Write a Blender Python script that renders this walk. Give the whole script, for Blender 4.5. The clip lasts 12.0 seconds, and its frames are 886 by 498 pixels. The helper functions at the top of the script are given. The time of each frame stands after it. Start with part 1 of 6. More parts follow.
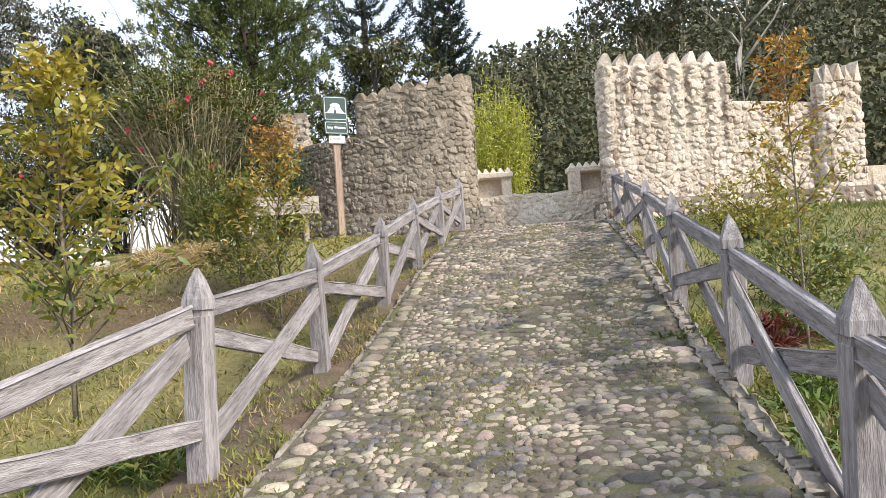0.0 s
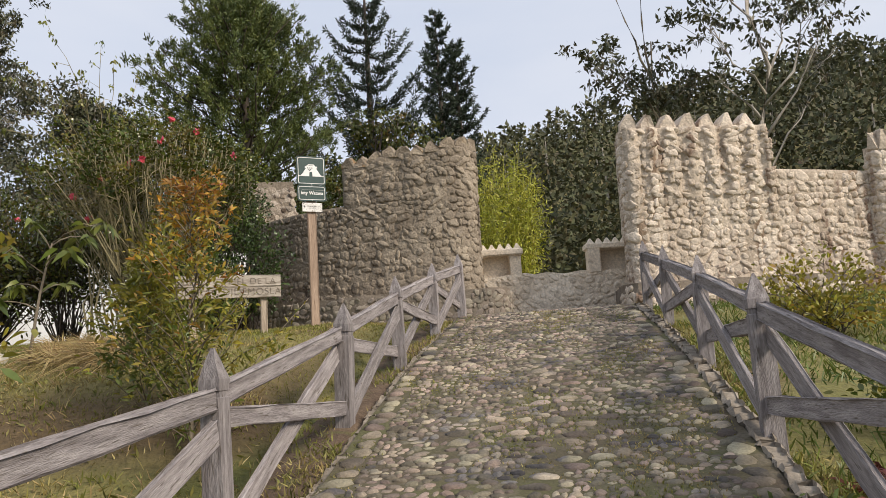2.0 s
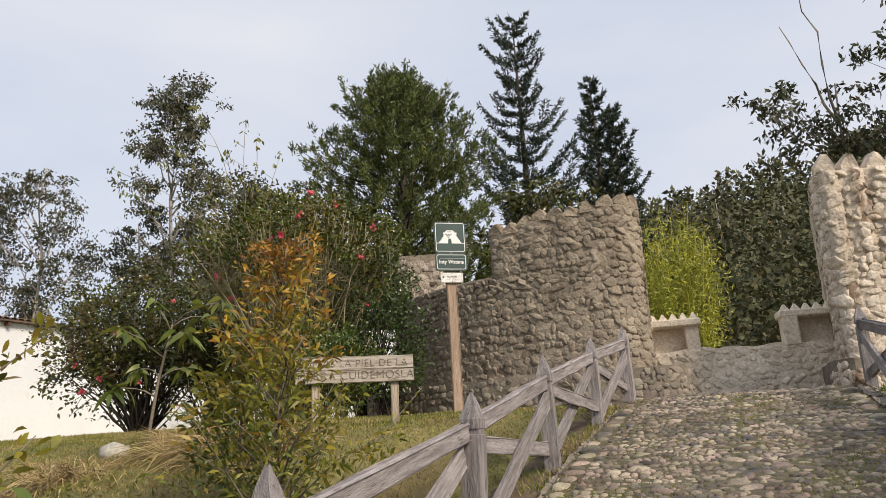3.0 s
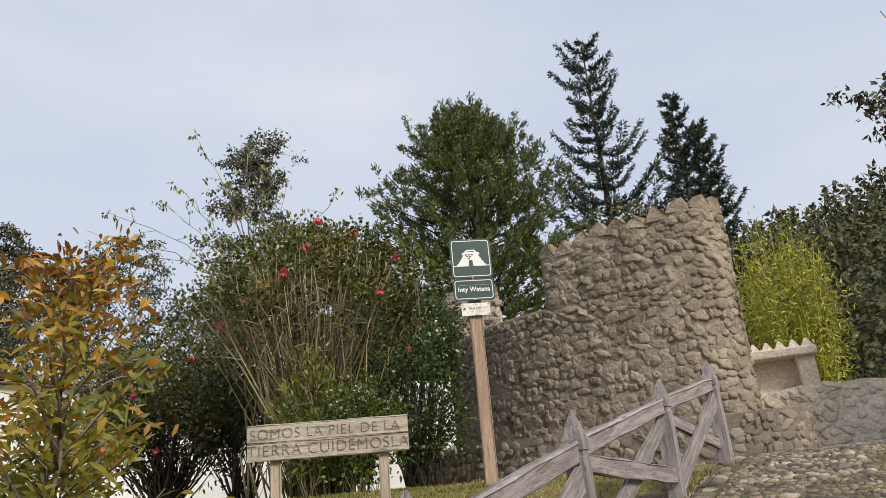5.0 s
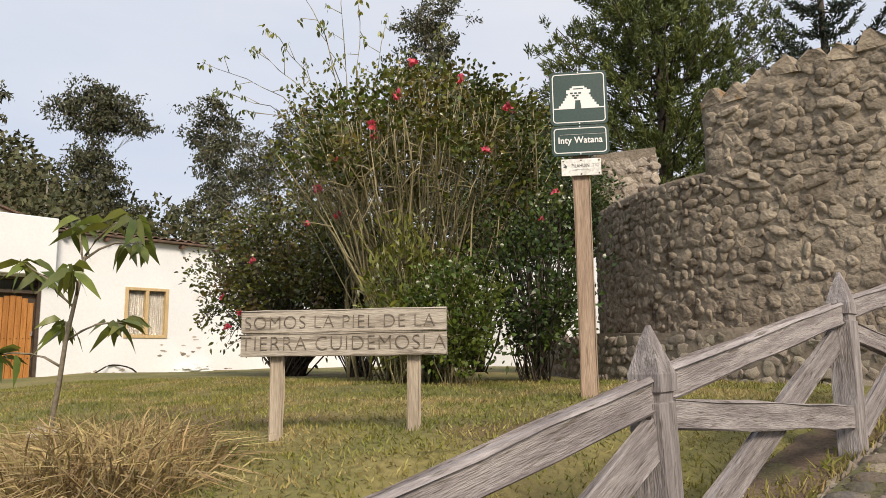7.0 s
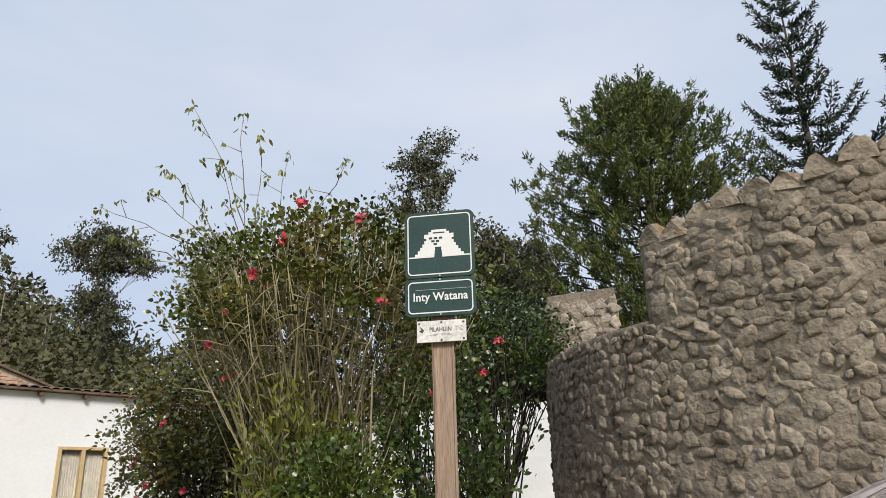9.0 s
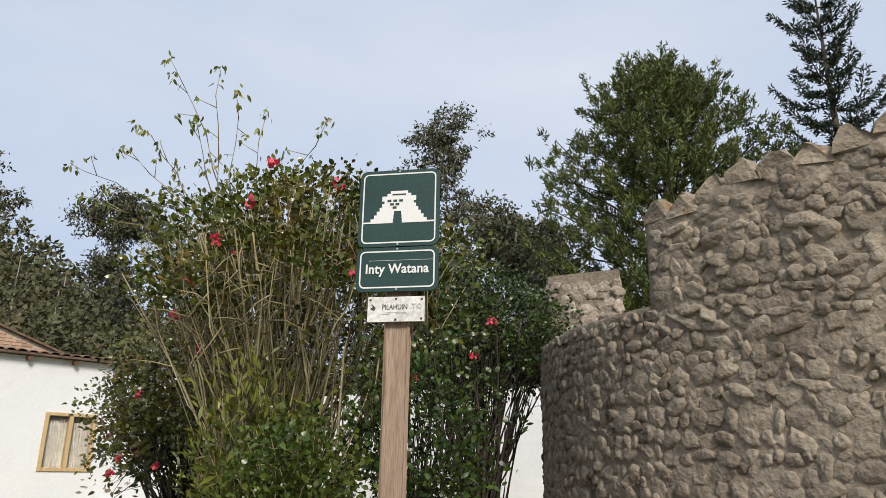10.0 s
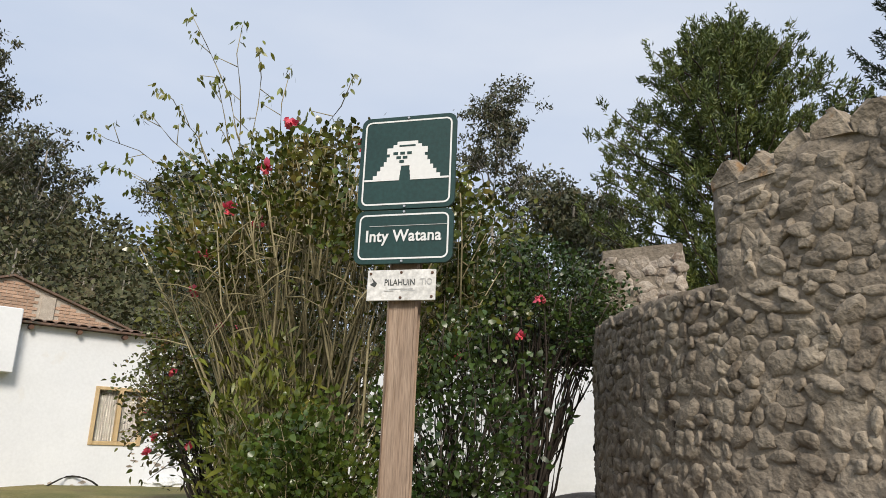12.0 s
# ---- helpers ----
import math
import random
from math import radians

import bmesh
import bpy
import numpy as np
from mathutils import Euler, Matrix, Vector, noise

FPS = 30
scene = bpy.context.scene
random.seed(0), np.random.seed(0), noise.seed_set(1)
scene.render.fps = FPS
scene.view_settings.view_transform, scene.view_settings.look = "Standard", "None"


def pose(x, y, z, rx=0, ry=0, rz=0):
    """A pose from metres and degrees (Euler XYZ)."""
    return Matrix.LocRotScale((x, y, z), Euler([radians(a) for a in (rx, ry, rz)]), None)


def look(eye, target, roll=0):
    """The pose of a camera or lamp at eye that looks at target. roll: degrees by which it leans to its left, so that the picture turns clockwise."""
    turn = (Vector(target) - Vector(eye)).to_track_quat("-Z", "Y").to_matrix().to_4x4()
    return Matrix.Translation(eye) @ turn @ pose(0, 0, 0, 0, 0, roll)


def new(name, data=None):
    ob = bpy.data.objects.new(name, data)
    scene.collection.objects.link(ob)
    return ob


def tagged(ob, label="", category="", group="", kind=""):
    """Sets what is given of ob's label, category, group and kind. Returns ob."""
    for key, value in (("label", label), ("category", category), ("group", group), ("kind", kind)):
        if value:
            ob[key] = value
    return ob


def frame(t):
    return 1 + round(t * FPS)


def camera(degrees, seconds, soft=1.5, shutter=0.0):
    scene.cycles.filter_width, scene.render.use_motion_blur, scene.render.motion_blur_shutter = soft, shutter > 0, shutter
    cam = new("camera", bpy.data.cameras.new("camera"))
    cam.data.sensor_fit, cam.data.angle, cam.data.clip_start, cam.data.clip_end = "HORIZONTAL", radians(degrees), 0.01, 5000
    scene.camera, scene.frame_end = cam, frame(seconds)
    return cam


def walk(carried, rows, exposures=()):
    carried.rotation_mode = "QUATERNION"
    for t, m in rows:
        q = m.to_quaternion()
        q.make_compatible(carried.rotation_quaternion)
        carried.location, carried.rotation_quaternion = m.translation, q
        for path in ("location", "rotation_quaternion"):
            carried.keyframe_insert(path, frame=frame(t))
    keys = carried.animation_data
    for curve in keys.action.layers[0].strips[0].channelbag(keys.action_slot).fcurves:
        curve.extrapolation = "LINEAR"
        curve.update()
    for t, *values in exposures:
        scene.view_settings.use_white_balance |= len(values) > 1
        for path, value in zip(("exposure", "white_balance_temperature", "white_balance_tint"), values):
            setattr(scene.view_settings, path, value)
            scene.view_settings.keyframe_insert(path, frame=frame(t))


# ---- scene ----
cam = camera(63.0, 12.0, 0.6)
PATH = [
    (0, (0.462, 0.76, 1.441), (0.695, 2.746, 1.481), -4.1),
    (0.5, (0.546, 1.24, 1.504), (0.762, 3.228, 1.518), -0.8),
    (1, (0.655, 1.739, 1.499), (0.973, 3.71, 1.626), -5.9),
    (1.5, (0.785, 2.254, 1.575), (0.92, 4.233, 1.831), -1.8),
    (2, (0.916, 2.834, 1.642), (1.136, 4.805, 1.899), -3.6),
    (2.5, (1.092, 3.425, 1.716), (1.073, 5.391, 2.082), -4.1),
    (3, (1.138, 4.057, 1.789), (0.922, 5.985, 2.273), -3.2),
    (5, (1.639, 6.092, 2.023), (1.185, 7.939, 2.641), -5.0),
    (5.5, (1.68, 6.587, 2.005), (0.976, 8.408, 2.441), -2.0),
    (6, (1.751, 6.992, 2.115), (1.077, 8.828, 2.532), -2.5),
    (6.5, (1.849, 7.493, 2.237), (0.946, 9.221, 2.684), -3.1),
    (7, (1.879, 7.949, 2.28), (0.906, 9.671, 2.574), -0.7),
    (7.5, (2.046, 8.324, 2.447), (1.266, 10.074, 3.022), -3.0),
    (9.5, (2.311, 9.791, 2.807), (1.303, 11.394, 3.45), -0.7),
    (10, (2.245, 10.103, 2.878), (1.238, 11.727, 3.469), 0.9),
    (10.5, (2.279, 10.313, 2.896), (1.207, 11.913, 3.434), 0.7),
    (11, (2.366, 10.478, 2.975), (1.178, 11.987, 3.535), -0.4),
    (11.5, (2.243, 10.606, 2.974), (0.984, 12.079, 3.472), 1.8),
    (12, (2.044, 10.751, 3.024), (0.893, 12.301, 3.549), 2.2),
]
walk(cam, [(t, look(eye, target, roll)) for t, eye, target, roll in PATH],
     [(0.0, 0.75, 6050, 10), (0.9, 0.65, 6150, 10), (1.5, 0.36, 6400, 10), (2.0, 0.06, 6550, 11), (2.6, 0.06, 6700, 11), (5.0, -0.02, 6450, 10), (5.5, 0.1, 6700, 10), (6.5, 0.0, 6800, 10), (7.0, 0.12, 6800, 11), (7.5, 0.05, 6450, 10), (9.5, -0.02, 6250, 9), (12.0, -0.02, 6250, 9)])

# ---------------------------------------------------------------- light
SUN_AZ, SUN_EL = radians(132), radians(36)   # azimuth from +y towards +x
sun_dir = Vector((math.sin(SUN_AZ) * math.cos(SUN_EL), math.cos(SUN_AZ) * math.cos(SUN_EL), math.sin(SUN_EL)))
sun = new("sun", bpy.data.lights.new("sun", "SUN"))
sun.data.energy, sun.data.angle, sun.data.color = 3.5, radians(18), (1.0, 0.88, 0.73)
sun.matrix_world = look((0, 0, 60), Vector((0, 0, 60)) - sun_dir)

world = bpy.data.worlds.new("overcast")
scene.world = world
world.use_nodes = True
wn, wl = world.node_tree.nodes, world.node_tree.links
wn.clear()
w_out, w_bg = wn.new("ShaderNodeOutputWorld"), wn.new("ShaderNodeBackground")
w_sky = wn.new("ShaderNodeTexSky")
w_sky.sky_type, w_sky.sun_disc = "NISHITA", False
w_sky.sun_elevation, w_sky.sun_rotation = SUN_EL, SUN_AZ
w_co, w_map = wn.new("ShaderNodeTexCoord"), wn.new("ShaderNodeMapping")
w_map.inputs["Scale"].default_value = (1.0, 1.0, 3.2)
w_noise, w_ramp = wn.new("ShaderNodeTexNoise"), wn.new("ShaderNodeValToRGB")
w_noise.inputs["Scale"].default_value, w_noise.inputs["Detail"].default_value = 1.3, 5.0
w_ramp.color_ramp.elements[0].position, w_ramp.color_ramp.elements[1].position = 0.3, 0.72
w_ramp.color_ramp.elements[0].color = (5.5, 6.3, 7.8, 1)
w_ramp.color_ramp.elements[1].color = (7.9, 8.15, 8.8, 1)
w_mix = wn.new("ShaderNodeMix")
w_mix.data_type = "RGBA"
w_mix.inputs[0].default_value = 0.88
wl.new(w_co.outputs["Generated"], w_map.inputs["Vector"])
wl.new(w_map.outputs["Vector"], w_noise.inputs["Vector"])
wl.new(w_noise.outputs["Fac"], w_ramp.inputs["Fac"])
wl.new(w_sky.outputs["Color"], w_mix.inputs[6])
wl.new(w_ramp.outputs["Color"], w_mix.inputs[7])
wl.new(w_mix.outputs[2], w_bg.inputs["Color"])
w_bg.inputs["Strength"].default_value = 0.105
wl.new(w_bg.outputs["Background"], w_out.inputs["Surface"])


# ---------------------------------------------------------------- materials
def surface(name, c1, c2, scale=3.0, rough=0.85, bump=0.4, fine=40.0, c3=None, spot=0.62, vary=0.0, island=0.0, stretch=(1, 1, 1),
            leaf=0.0, metal=0.0, spot_scale=0.0, bump_dist=0.01, world_space=False, hue=0.0, slope=None, amp=0.21):
    """A node material: two colours mixed by broad noise, a third in spots, fine grain and relief."""
    m = bpy.data.materials.new(name)
    m.use_nodes = True
    nt = m.node_tree
    n, l = nt.nodes, nt.links
    b = n["Principled BSDF"]
    b.inputs["Roughness"].default_value, b.inputs["Metallic"].default_value = rough, metal
    if world_space:
        geo = n.new("ShaderNodeNewGeometry")
        vec = geo.outputs["Position"]
    else:
        vec = n.new("ShaderNodeTexCoord").outputs["Object"]
    mp = n.new("ShaderNodeMapping")
    mp.inputs["Scale"].default_value = stretch
    l.new(vec, mp.inputs["Vector"])
    if vary and not world_space:
        oi = n.new("ShaderNodeObjectInfo")
        sc = n.new("ShaderNodeMath")
        sc.operation = "MULTIPLY"
        sc.inputs[1].default_value = 37.0
        l.new(oi.outputs["Random"], sc.inputs[0])
        l.new(sc.outputs[0], mp.inputs["Location"])
    broad, grain = n.new("ShaderNodeTexNoise"), n.new("ShaderNodeTexNoise")
    broad.inputs["Scale"].default_value, broad.inputs["Detail"].default_value = scale, 4.0
    grain.inputs["Scale"].default_value, grain.inputs["Detail"].default_value = fine, 3.0
    l.new(mp.outputs["Vector"], broad.inputs["Vector"])
    l.new(vec if world_space else mp.outputs["Vector"], grain.inputs["Vector"])
    rp = n.new("ShaderNodeValToRGB")
    rp.color_ramp.elements[0].position, rp.color_ramp.elements[1].position = 0.36, 0.64
    rp.color_ramp.elements[0].color, rp.color_ramp.elements[1].color = (*c1, 1), (*c2, 1)
    l.new(broad.outputs["Fac"], rp.inputs["Fac"])
    col = rp.outputs["Color"]
    if c3:
        sp = n.new("ShaderNodeTexNoise")
        sp.inputs["Scale"].default_value, sp.inputs["Detail"].default_value = spot_scale or scale * 2.3, 5.0
        l.new(mp.outputs["Vector"], sp.inputs["Vector"])
        sr = n.new("ShaderNodeMapRange")
        sr.inputs[1].default_value, sr.inputs[2].default_value = spot - 0.06, spot + 0.06
        l.new(sp.outputs["Fac"], sr.inputs[0])
        mx = n.new("ShaderNodeMix")
        mx.data_type = "RGBA"
        l.new(sr.outputs[0], mx.inputs[0])
        l.new(col, mx.inputs[6])
        mx.inputs[7].default_value = (*c3, 1)
        col = mx.outputs[2]
    if slope:
        sx, sg, sm = n.new("ShaderNodeSeparateXYZ"), n.new("ShaderNodeNewGeometry"), n.new("ShaderNodeMapRange")
        l.new(sg.outputs["Normal"], sx.inputs[0])
        l.new(sx.outputs["Z"], sm.inputs[0])
        sm.inputs[1].default_value, sm.inputs[2].default_value, sm.inputs[3].default_value, sm.inputs[4].default_value = 0.93, 0.84, 0.0, 0.8
        mx = n.new("ShaderNodeMix")
        mx.data_type = "RGBA"
        l.new(sm.outputs[0], mx.inputs[0])
        l.new(col, mx.inputs[6])
        mx.inputs[7].default_value = (*slope, 1)
        col = mx.outputs[2]
    gm = n.new("ShaderNodeMapRange")
    gm.inputs[1].default_value, gm.inputs[2].default_value = 0.3, 0.7
    gm.inputs[3].default_value, gm.inputs[4].default_value = 1 - amp, 1 + amp
    l.new(grain.outputs["Fac"], gm.inputs[0])
    val = gm.outputs[0]
    for amount, made in ((vary, "o"), (island, "i")):
        if amount:
            src = n.new("ShaderNodeObjectInfo").outputs["Random"] if made == "o" else n.new("ShaderNodeNewGeometry").outputs["Random Per Island"]
            rr = n.new("ShaderNodeMapRange")
            rr.inputs[3].default_value, rr.inputs[4].default_value = 1 - amount, 1 + amount
            l.new(src, rr.inputs[0])
            mu = n.new("ShaderNodeMath")
            mu.operation = "MULTIPLY"
            l.new(val, mu.inputs[0])
            l.new(rr.outputs[0], mu.inputs[1])
            val = mu.outputs[0]
    hs = n.new("ShaderNodeHueSaturation")
    l.new(col, hs.inputs["Color"])
    l.new(val, hs.inputs["Value"])
    if hue:
        rnd = n.new("ShaderNodeNewGeometry").outputs["Random Per Island"] if island else n.new("ShaderNodeObjectInfo").outputs["Random"]
        wh = n.new("ShaderNodeTexWhiteNoise")
        wh.noise_dimensions = "1D"
        l.new(rnd, wh.inputs["W"])
        hr = n.new("ShaderNodeMapRange")
        hr.inputs[3].default_value, hr.inputs[4].default_value = 0.5 - hue, 0.5 + hue
        l.new(wh.outputs["Value"], hr.inputs[0])
        l.new(hr.outputs[0], hs.inputs["Hue"])
    l.new(hs.outputs["Color"], b.inputs["Base Color"])
    if bump:
        bp = n.new("ShaderNodeBump")
        bp.inputs["Strength"].default_value, bp.inputs["Distance"].default_value = bump, bump_dist
        l.new(grain.outputs["Fac"], bp.inputs["Height"])
        l.new(bp.outputs["Normal"], b.inputs["Normal"])
    if leaf:
        tr, ms = n.new("ShaderNodeBsdfTranslucent"), n.new("ShaderNodeMixShader")
        ms.inputs[0].default_value = leaf
        l.new(hs.outputs["Color"], tr.inputs["Color"])
        l.new(b.outputs[0], ms.inputs[1])
        l.new(tr.outputs[0], ms.inputs[2])
        l.new(ms.outputs[0], n["Material Output"].inputs["Surface"])
    return m


M = {}
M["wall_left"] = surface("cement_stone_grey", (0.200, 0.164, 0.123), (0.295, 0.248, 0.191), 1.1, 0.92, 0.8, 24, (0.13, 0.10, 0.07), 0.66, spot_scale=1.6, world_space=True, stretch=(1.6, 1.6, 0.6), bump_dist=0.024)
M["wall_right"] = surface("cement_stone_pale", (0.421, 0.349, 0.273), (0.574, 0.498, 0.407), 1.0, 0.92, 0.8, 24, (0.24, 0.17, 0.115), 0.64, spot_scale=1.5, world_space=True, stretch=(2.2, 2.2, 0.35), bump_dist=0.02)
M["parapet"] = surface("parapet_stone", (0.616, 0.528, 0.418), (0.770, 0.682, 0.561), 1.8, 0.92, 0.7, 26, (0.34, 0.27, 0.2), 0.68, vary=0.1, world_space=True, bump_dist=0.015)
M["plinth"] = surface("plinth_mortar", (0.16, 0.135, 0.105), (0.24, 0.2, 0.16), 2.5, 0.95, 0.5, 30, world_space=True)
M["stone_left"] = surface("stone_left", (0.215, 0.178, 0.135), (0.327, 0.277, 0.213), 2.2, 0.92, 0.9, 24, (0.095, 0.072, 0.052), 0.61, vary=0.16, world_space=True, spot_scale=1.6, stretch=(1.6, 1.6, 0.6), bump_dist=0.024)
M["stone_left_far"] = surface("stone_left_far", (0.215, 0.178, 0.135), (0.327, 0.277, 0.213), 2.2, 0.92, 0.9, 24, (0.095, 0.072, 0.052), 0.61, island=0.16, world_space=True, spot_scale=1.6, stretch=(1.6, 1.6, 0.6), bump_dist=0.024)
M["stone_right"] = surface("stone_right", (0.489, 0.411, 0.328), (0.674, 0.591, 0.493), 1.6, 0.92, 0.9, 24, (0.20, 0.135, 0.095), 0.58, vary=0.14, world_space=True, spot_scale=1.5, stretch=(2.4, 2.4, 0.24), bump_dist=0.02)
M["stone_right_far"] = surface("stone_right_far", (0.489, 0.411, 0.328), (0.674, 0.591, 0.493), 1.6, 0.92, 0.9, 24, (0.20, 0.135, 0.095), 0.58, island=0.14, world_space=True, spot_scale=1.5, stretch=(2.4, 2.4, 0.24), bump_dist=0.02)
M["stone_plinth"] = surface("stone_plinth", (0.19, 0.16, 0.13), (0.32, 0.28, 0.225), 9, 0.85, 0.4, 50, vary=0.28, hue=0.02)
M["cobble"] = surface("cobble", (0.136, 0.109, 0.078), (0.319, 0.266, 0.201), 2.6, 0.8, 0.7, 60, (0.10, 0.092, 0.09), 0.58, vary=0.62, hue=0.035, world_space=True, spot_scale=3.0)
M["cobble_far"] = surface("cobble_far", (0.136, 0.109, 0.078), (0.319, 0.266, 0.201), 2.6, 0.8, 0.7, 60, (0.10, 0.092, 0.09), 0.58, island=0.62, hue=0.035, world_space=True, spot_scale=3.0)
M["ramp_bed"] = surface("ramp_bed", (0.095, 0.074, 0.05), (0.10, 0.098, 0.042), 1.8, 0.98, 0.8, 45, (0.14, 0.12, 0.085), 0.6, world_space=True)
M["kerb"] = surface("kerb_concrete", (0.2, 0.17, 0.135), (0.31, 0.27, 0.22), 3, 0.9, 0.5, 40, (0.17, 0.15, 0.12), 0.62, vary=0.1)
M["ground"] = surface("lawn_soil", (0.125, 0.125, 0.036), (0.215, 0.18, 0.065), 0.9, 0.98, 0.8, 22, (0.12, 0.075, 0.045), 0.63, spot_scale=0.55, world_space=True, bump_dist=0.03, slope=(0.095, 0.058, 0.036))
M["soil"] = surface("bare_soil", (0.085, 0.055, 0.035), (0.15, 0.105, 0.068), 3.0, 0.98, 0.9, 40, (0.11, 0.10, 0.04), 0.6, spot_scale=4.0, world_space=True, bump_dist=0.02)
M["wood_grey"] = surface("weathered_wood", (0.205, 0.183, 0.182), (0.365, 0.335, 0.33), 5, 0.85, 0.7, 34, (0.13, 0.11, 0.095), 0.64, vary=0.14, stretch=(7, 7, 0.7))
M["wood_post"] = surface("sign_post_wood", (0.30, 0.215, 0.155), (0.39, 0.29, 0.215), 3, 0.8, 0.4, 30, (0.22, 0.15, 0.1), 0.66, stretch=(6, 6, 0.5))
M["wood_board"] = surface("board_wood", (0.30, 0.26, 0.215), (0.45, 0.405, 0.345), 2.5, 0.85, 0.5, 30, (0.2, 0.17, 0.135), 0.6, stretch=(0.7, 6, 6), vary=0.12)
M["wood_leg"] = surface("board_leg_wood", (0.34, 0.28, 0.215), (0.47, 0.40, 0.315), 3, 0.85, 0.4, 30, stretch=(6, 6, 0.6), vary=0.1)
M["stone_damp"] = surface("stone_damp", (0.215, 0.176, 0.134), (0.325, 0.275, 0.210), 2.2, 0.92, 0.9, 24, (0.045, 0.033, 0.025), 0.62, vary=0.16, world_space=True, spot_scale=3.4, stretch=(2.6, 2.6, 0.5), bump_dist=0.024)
M["stone_pier"] = surface("stone_pier", (0.30, 0.245, 0.19), (0.52, 0.46, 0.39), 5.0, 0.92, 0.9, 30, (0.13, 0.095, 0.07), 0.58, vary=0.2, world_space=True, spot_scale=5.0, bump_dist=0.02)
M["cap_left"] = surface("cap_stone_lichen", (0.196, 0.159, 0.118), (0.313, 0.262, 0.196), 4, 0.95, 0.9, 24, (0.27, 0.15, 0.055), 0.66, world_space=True, spot_scale=5.0, bump_dist=0.024, vary=0.15)
M["carved"] = surface("carved_letters", (0.10, 0.08, 0.062), (0.2, 0.165, 0.13), 20, 0.95, 0.2)
M["sign_green"] = surface("sign_green_enamel", (0.010, 0.040, 0.036), (0.014, 0.050, 0.045), 4, 0.45, 0.05, 60)
M["sign_white"] = surface("sign_white_enamel", (0.76, 0.77, 0.76), (0.79, 0.79, 0.78), 5, 0.5, 0.03, 60, amp=0.03)
M["sign_dirty"] = surface("plate_white", (0.66, 0.65, 0.62), (0.76, 0.75, 0.72), 9, 0.5, 0.03, 60, (0.5, 0.48, 0.44), 0.66)
M["print_dark"] = surface("print_dark", (0.045, 0.05, 0.05), (0.06, 0.065, 0.065), 30, 0.6, 0)
M["print_faint"] = surface("print_faint", (0.42, 0.42, 0.41), (0.5, 0.5, 0.49), 30, 0.6, 0)
M["steel"] = surface("zinc_bolt", (0.5, 0.5, 0.5), (0.6, 0.6, 0.6), 20, 0.4, 0.1, metal=0.9)
M["whitewash"] = surface("whitewash", (0.74, 0.755, 0.775), (0.79, 0.805, 0.825), 0.8, 0.9, 0.15, 18, (0.69, 0.66, 0.62), 0.7, spot_scale=1.3, world_space=True, amp=0.03)
M["brick"] = surface("brick", (0.38, 0.24, 0.165), (0.52, 0.36, 0.265), 5, 0.9, 0.4, 40, vary=0.2)
M["mortar"] = surface("mortar", (0.42, 0.36, 0.3), (0.5, 0.44, 0.37), 6, 0.95, 0.4, world_space=True)
M["roof"] = surface("old_roof_tile", (0.13, 0.085, 0.065), (0.22, 0.14, 0.105), 4, 0.9, 0.5, 30, (0.09, 0.085, 0.07), 0.6, vary=0.2)
M["door"] = surface("varnished_door", (0.36, 0.145, 0.035), (0.47, 0.21, 0.06), 3, 0.4, 0.3, 30, stretch=(6, 6, 0.6), vary=0.1)
M["door_frame"] = surface("dark_door_frame", (0.05, 0.035, 0.025), (0.08, 0.055, 0.04), 6, 0.6, 0.2)
M["window_frame"] = surface("window_frame_wood", (0.50, 0.36, 0.185), (0.58, 0.43, 0.24), 4, 0.6, 0.2, stretch=(4, 4, 1))
M["curtain"] = surface("curtain", (0.36, 0.34, 0.31), (0.44, 0.42, 0.38), 8, 0.95, 0.3, 60)
M["rock"] = surface("rock_pale", (0.42, 0.39, 0.33), (0.55, 0.52, 0.45), 5, 0.9, 0.6, 30, vary=0.1)
M["rust"] = surface("rust_iron", (0.09, 0.045, 0.03), (0.13, 0.07, 0.045), 9, 0.8, 0.3)
M["plastic_white"] = surface("plastic_bag", (0.62, 0.63, 0.62), (0.72, 0.73, 0.72), 9, 0.5, 0.3)
M["dark_void"] = surface("dark_void", (0.02, 0.018, 0.016), (0.03, 0.027, 0.024), 5, 0.95, 0)
glass = bpy.data.materials.new("window_glass")
glass.use_nodes = True
_g = glass.node_tree.nodes["Principled BSDF"]
_g.inputs["Transmission Weight"].default_value, _g.inputs["Roughness"].default_value, _g.inputs["IOR"].default_value = 1.0, 0.02, 1.2
M["glass"] = glass


# ---------------------------------------------------------------- builders
def thing(name, label="", category="", x=0, y=0, z=0, rz=0, kind="", group=""):
    """An Empty at a thing's base, the parent of its parts."""
    ob = new(name)
    ob.empty_display_size = 0.2
    ob.matrix_world = pose(x, y, z, 0, 0, rz)
    return tagged(ob, label, category, group, kind)


def mesh_of(bm, name, smooth=False):
    me = bpy.data.meshes.new(name)
    bm.normal_update()
    bm.to_mesh(me)
    bm.free()
    if smooth:
        me.polygons.foreach_set("use_smooth", [True] * len(me.polygons))
    return me


def part(name, bm, material, parent=None, label="", smooth=False):
    """Links a bmesh as one mesh object, under a thing or under a part."""
    me = mesh_of(bm, name, smooth)
    me.materials.append(M[material])
    ob = new(name, me)
    ob.parent = parent
    return tagged(ob, label)


def raw_mesh(name, verts, faces, material, smooth=False):
    me = bpy.data.meshes.new(name)
    me.from_pydata([tuple(v) for v in verts], [], [tuple(f) for f in faces])
    if smooth:
        me.polygons.foreach_set("use_smooth", [True] * len(me.polygons))
    me.materials.append(M[material])
    return me


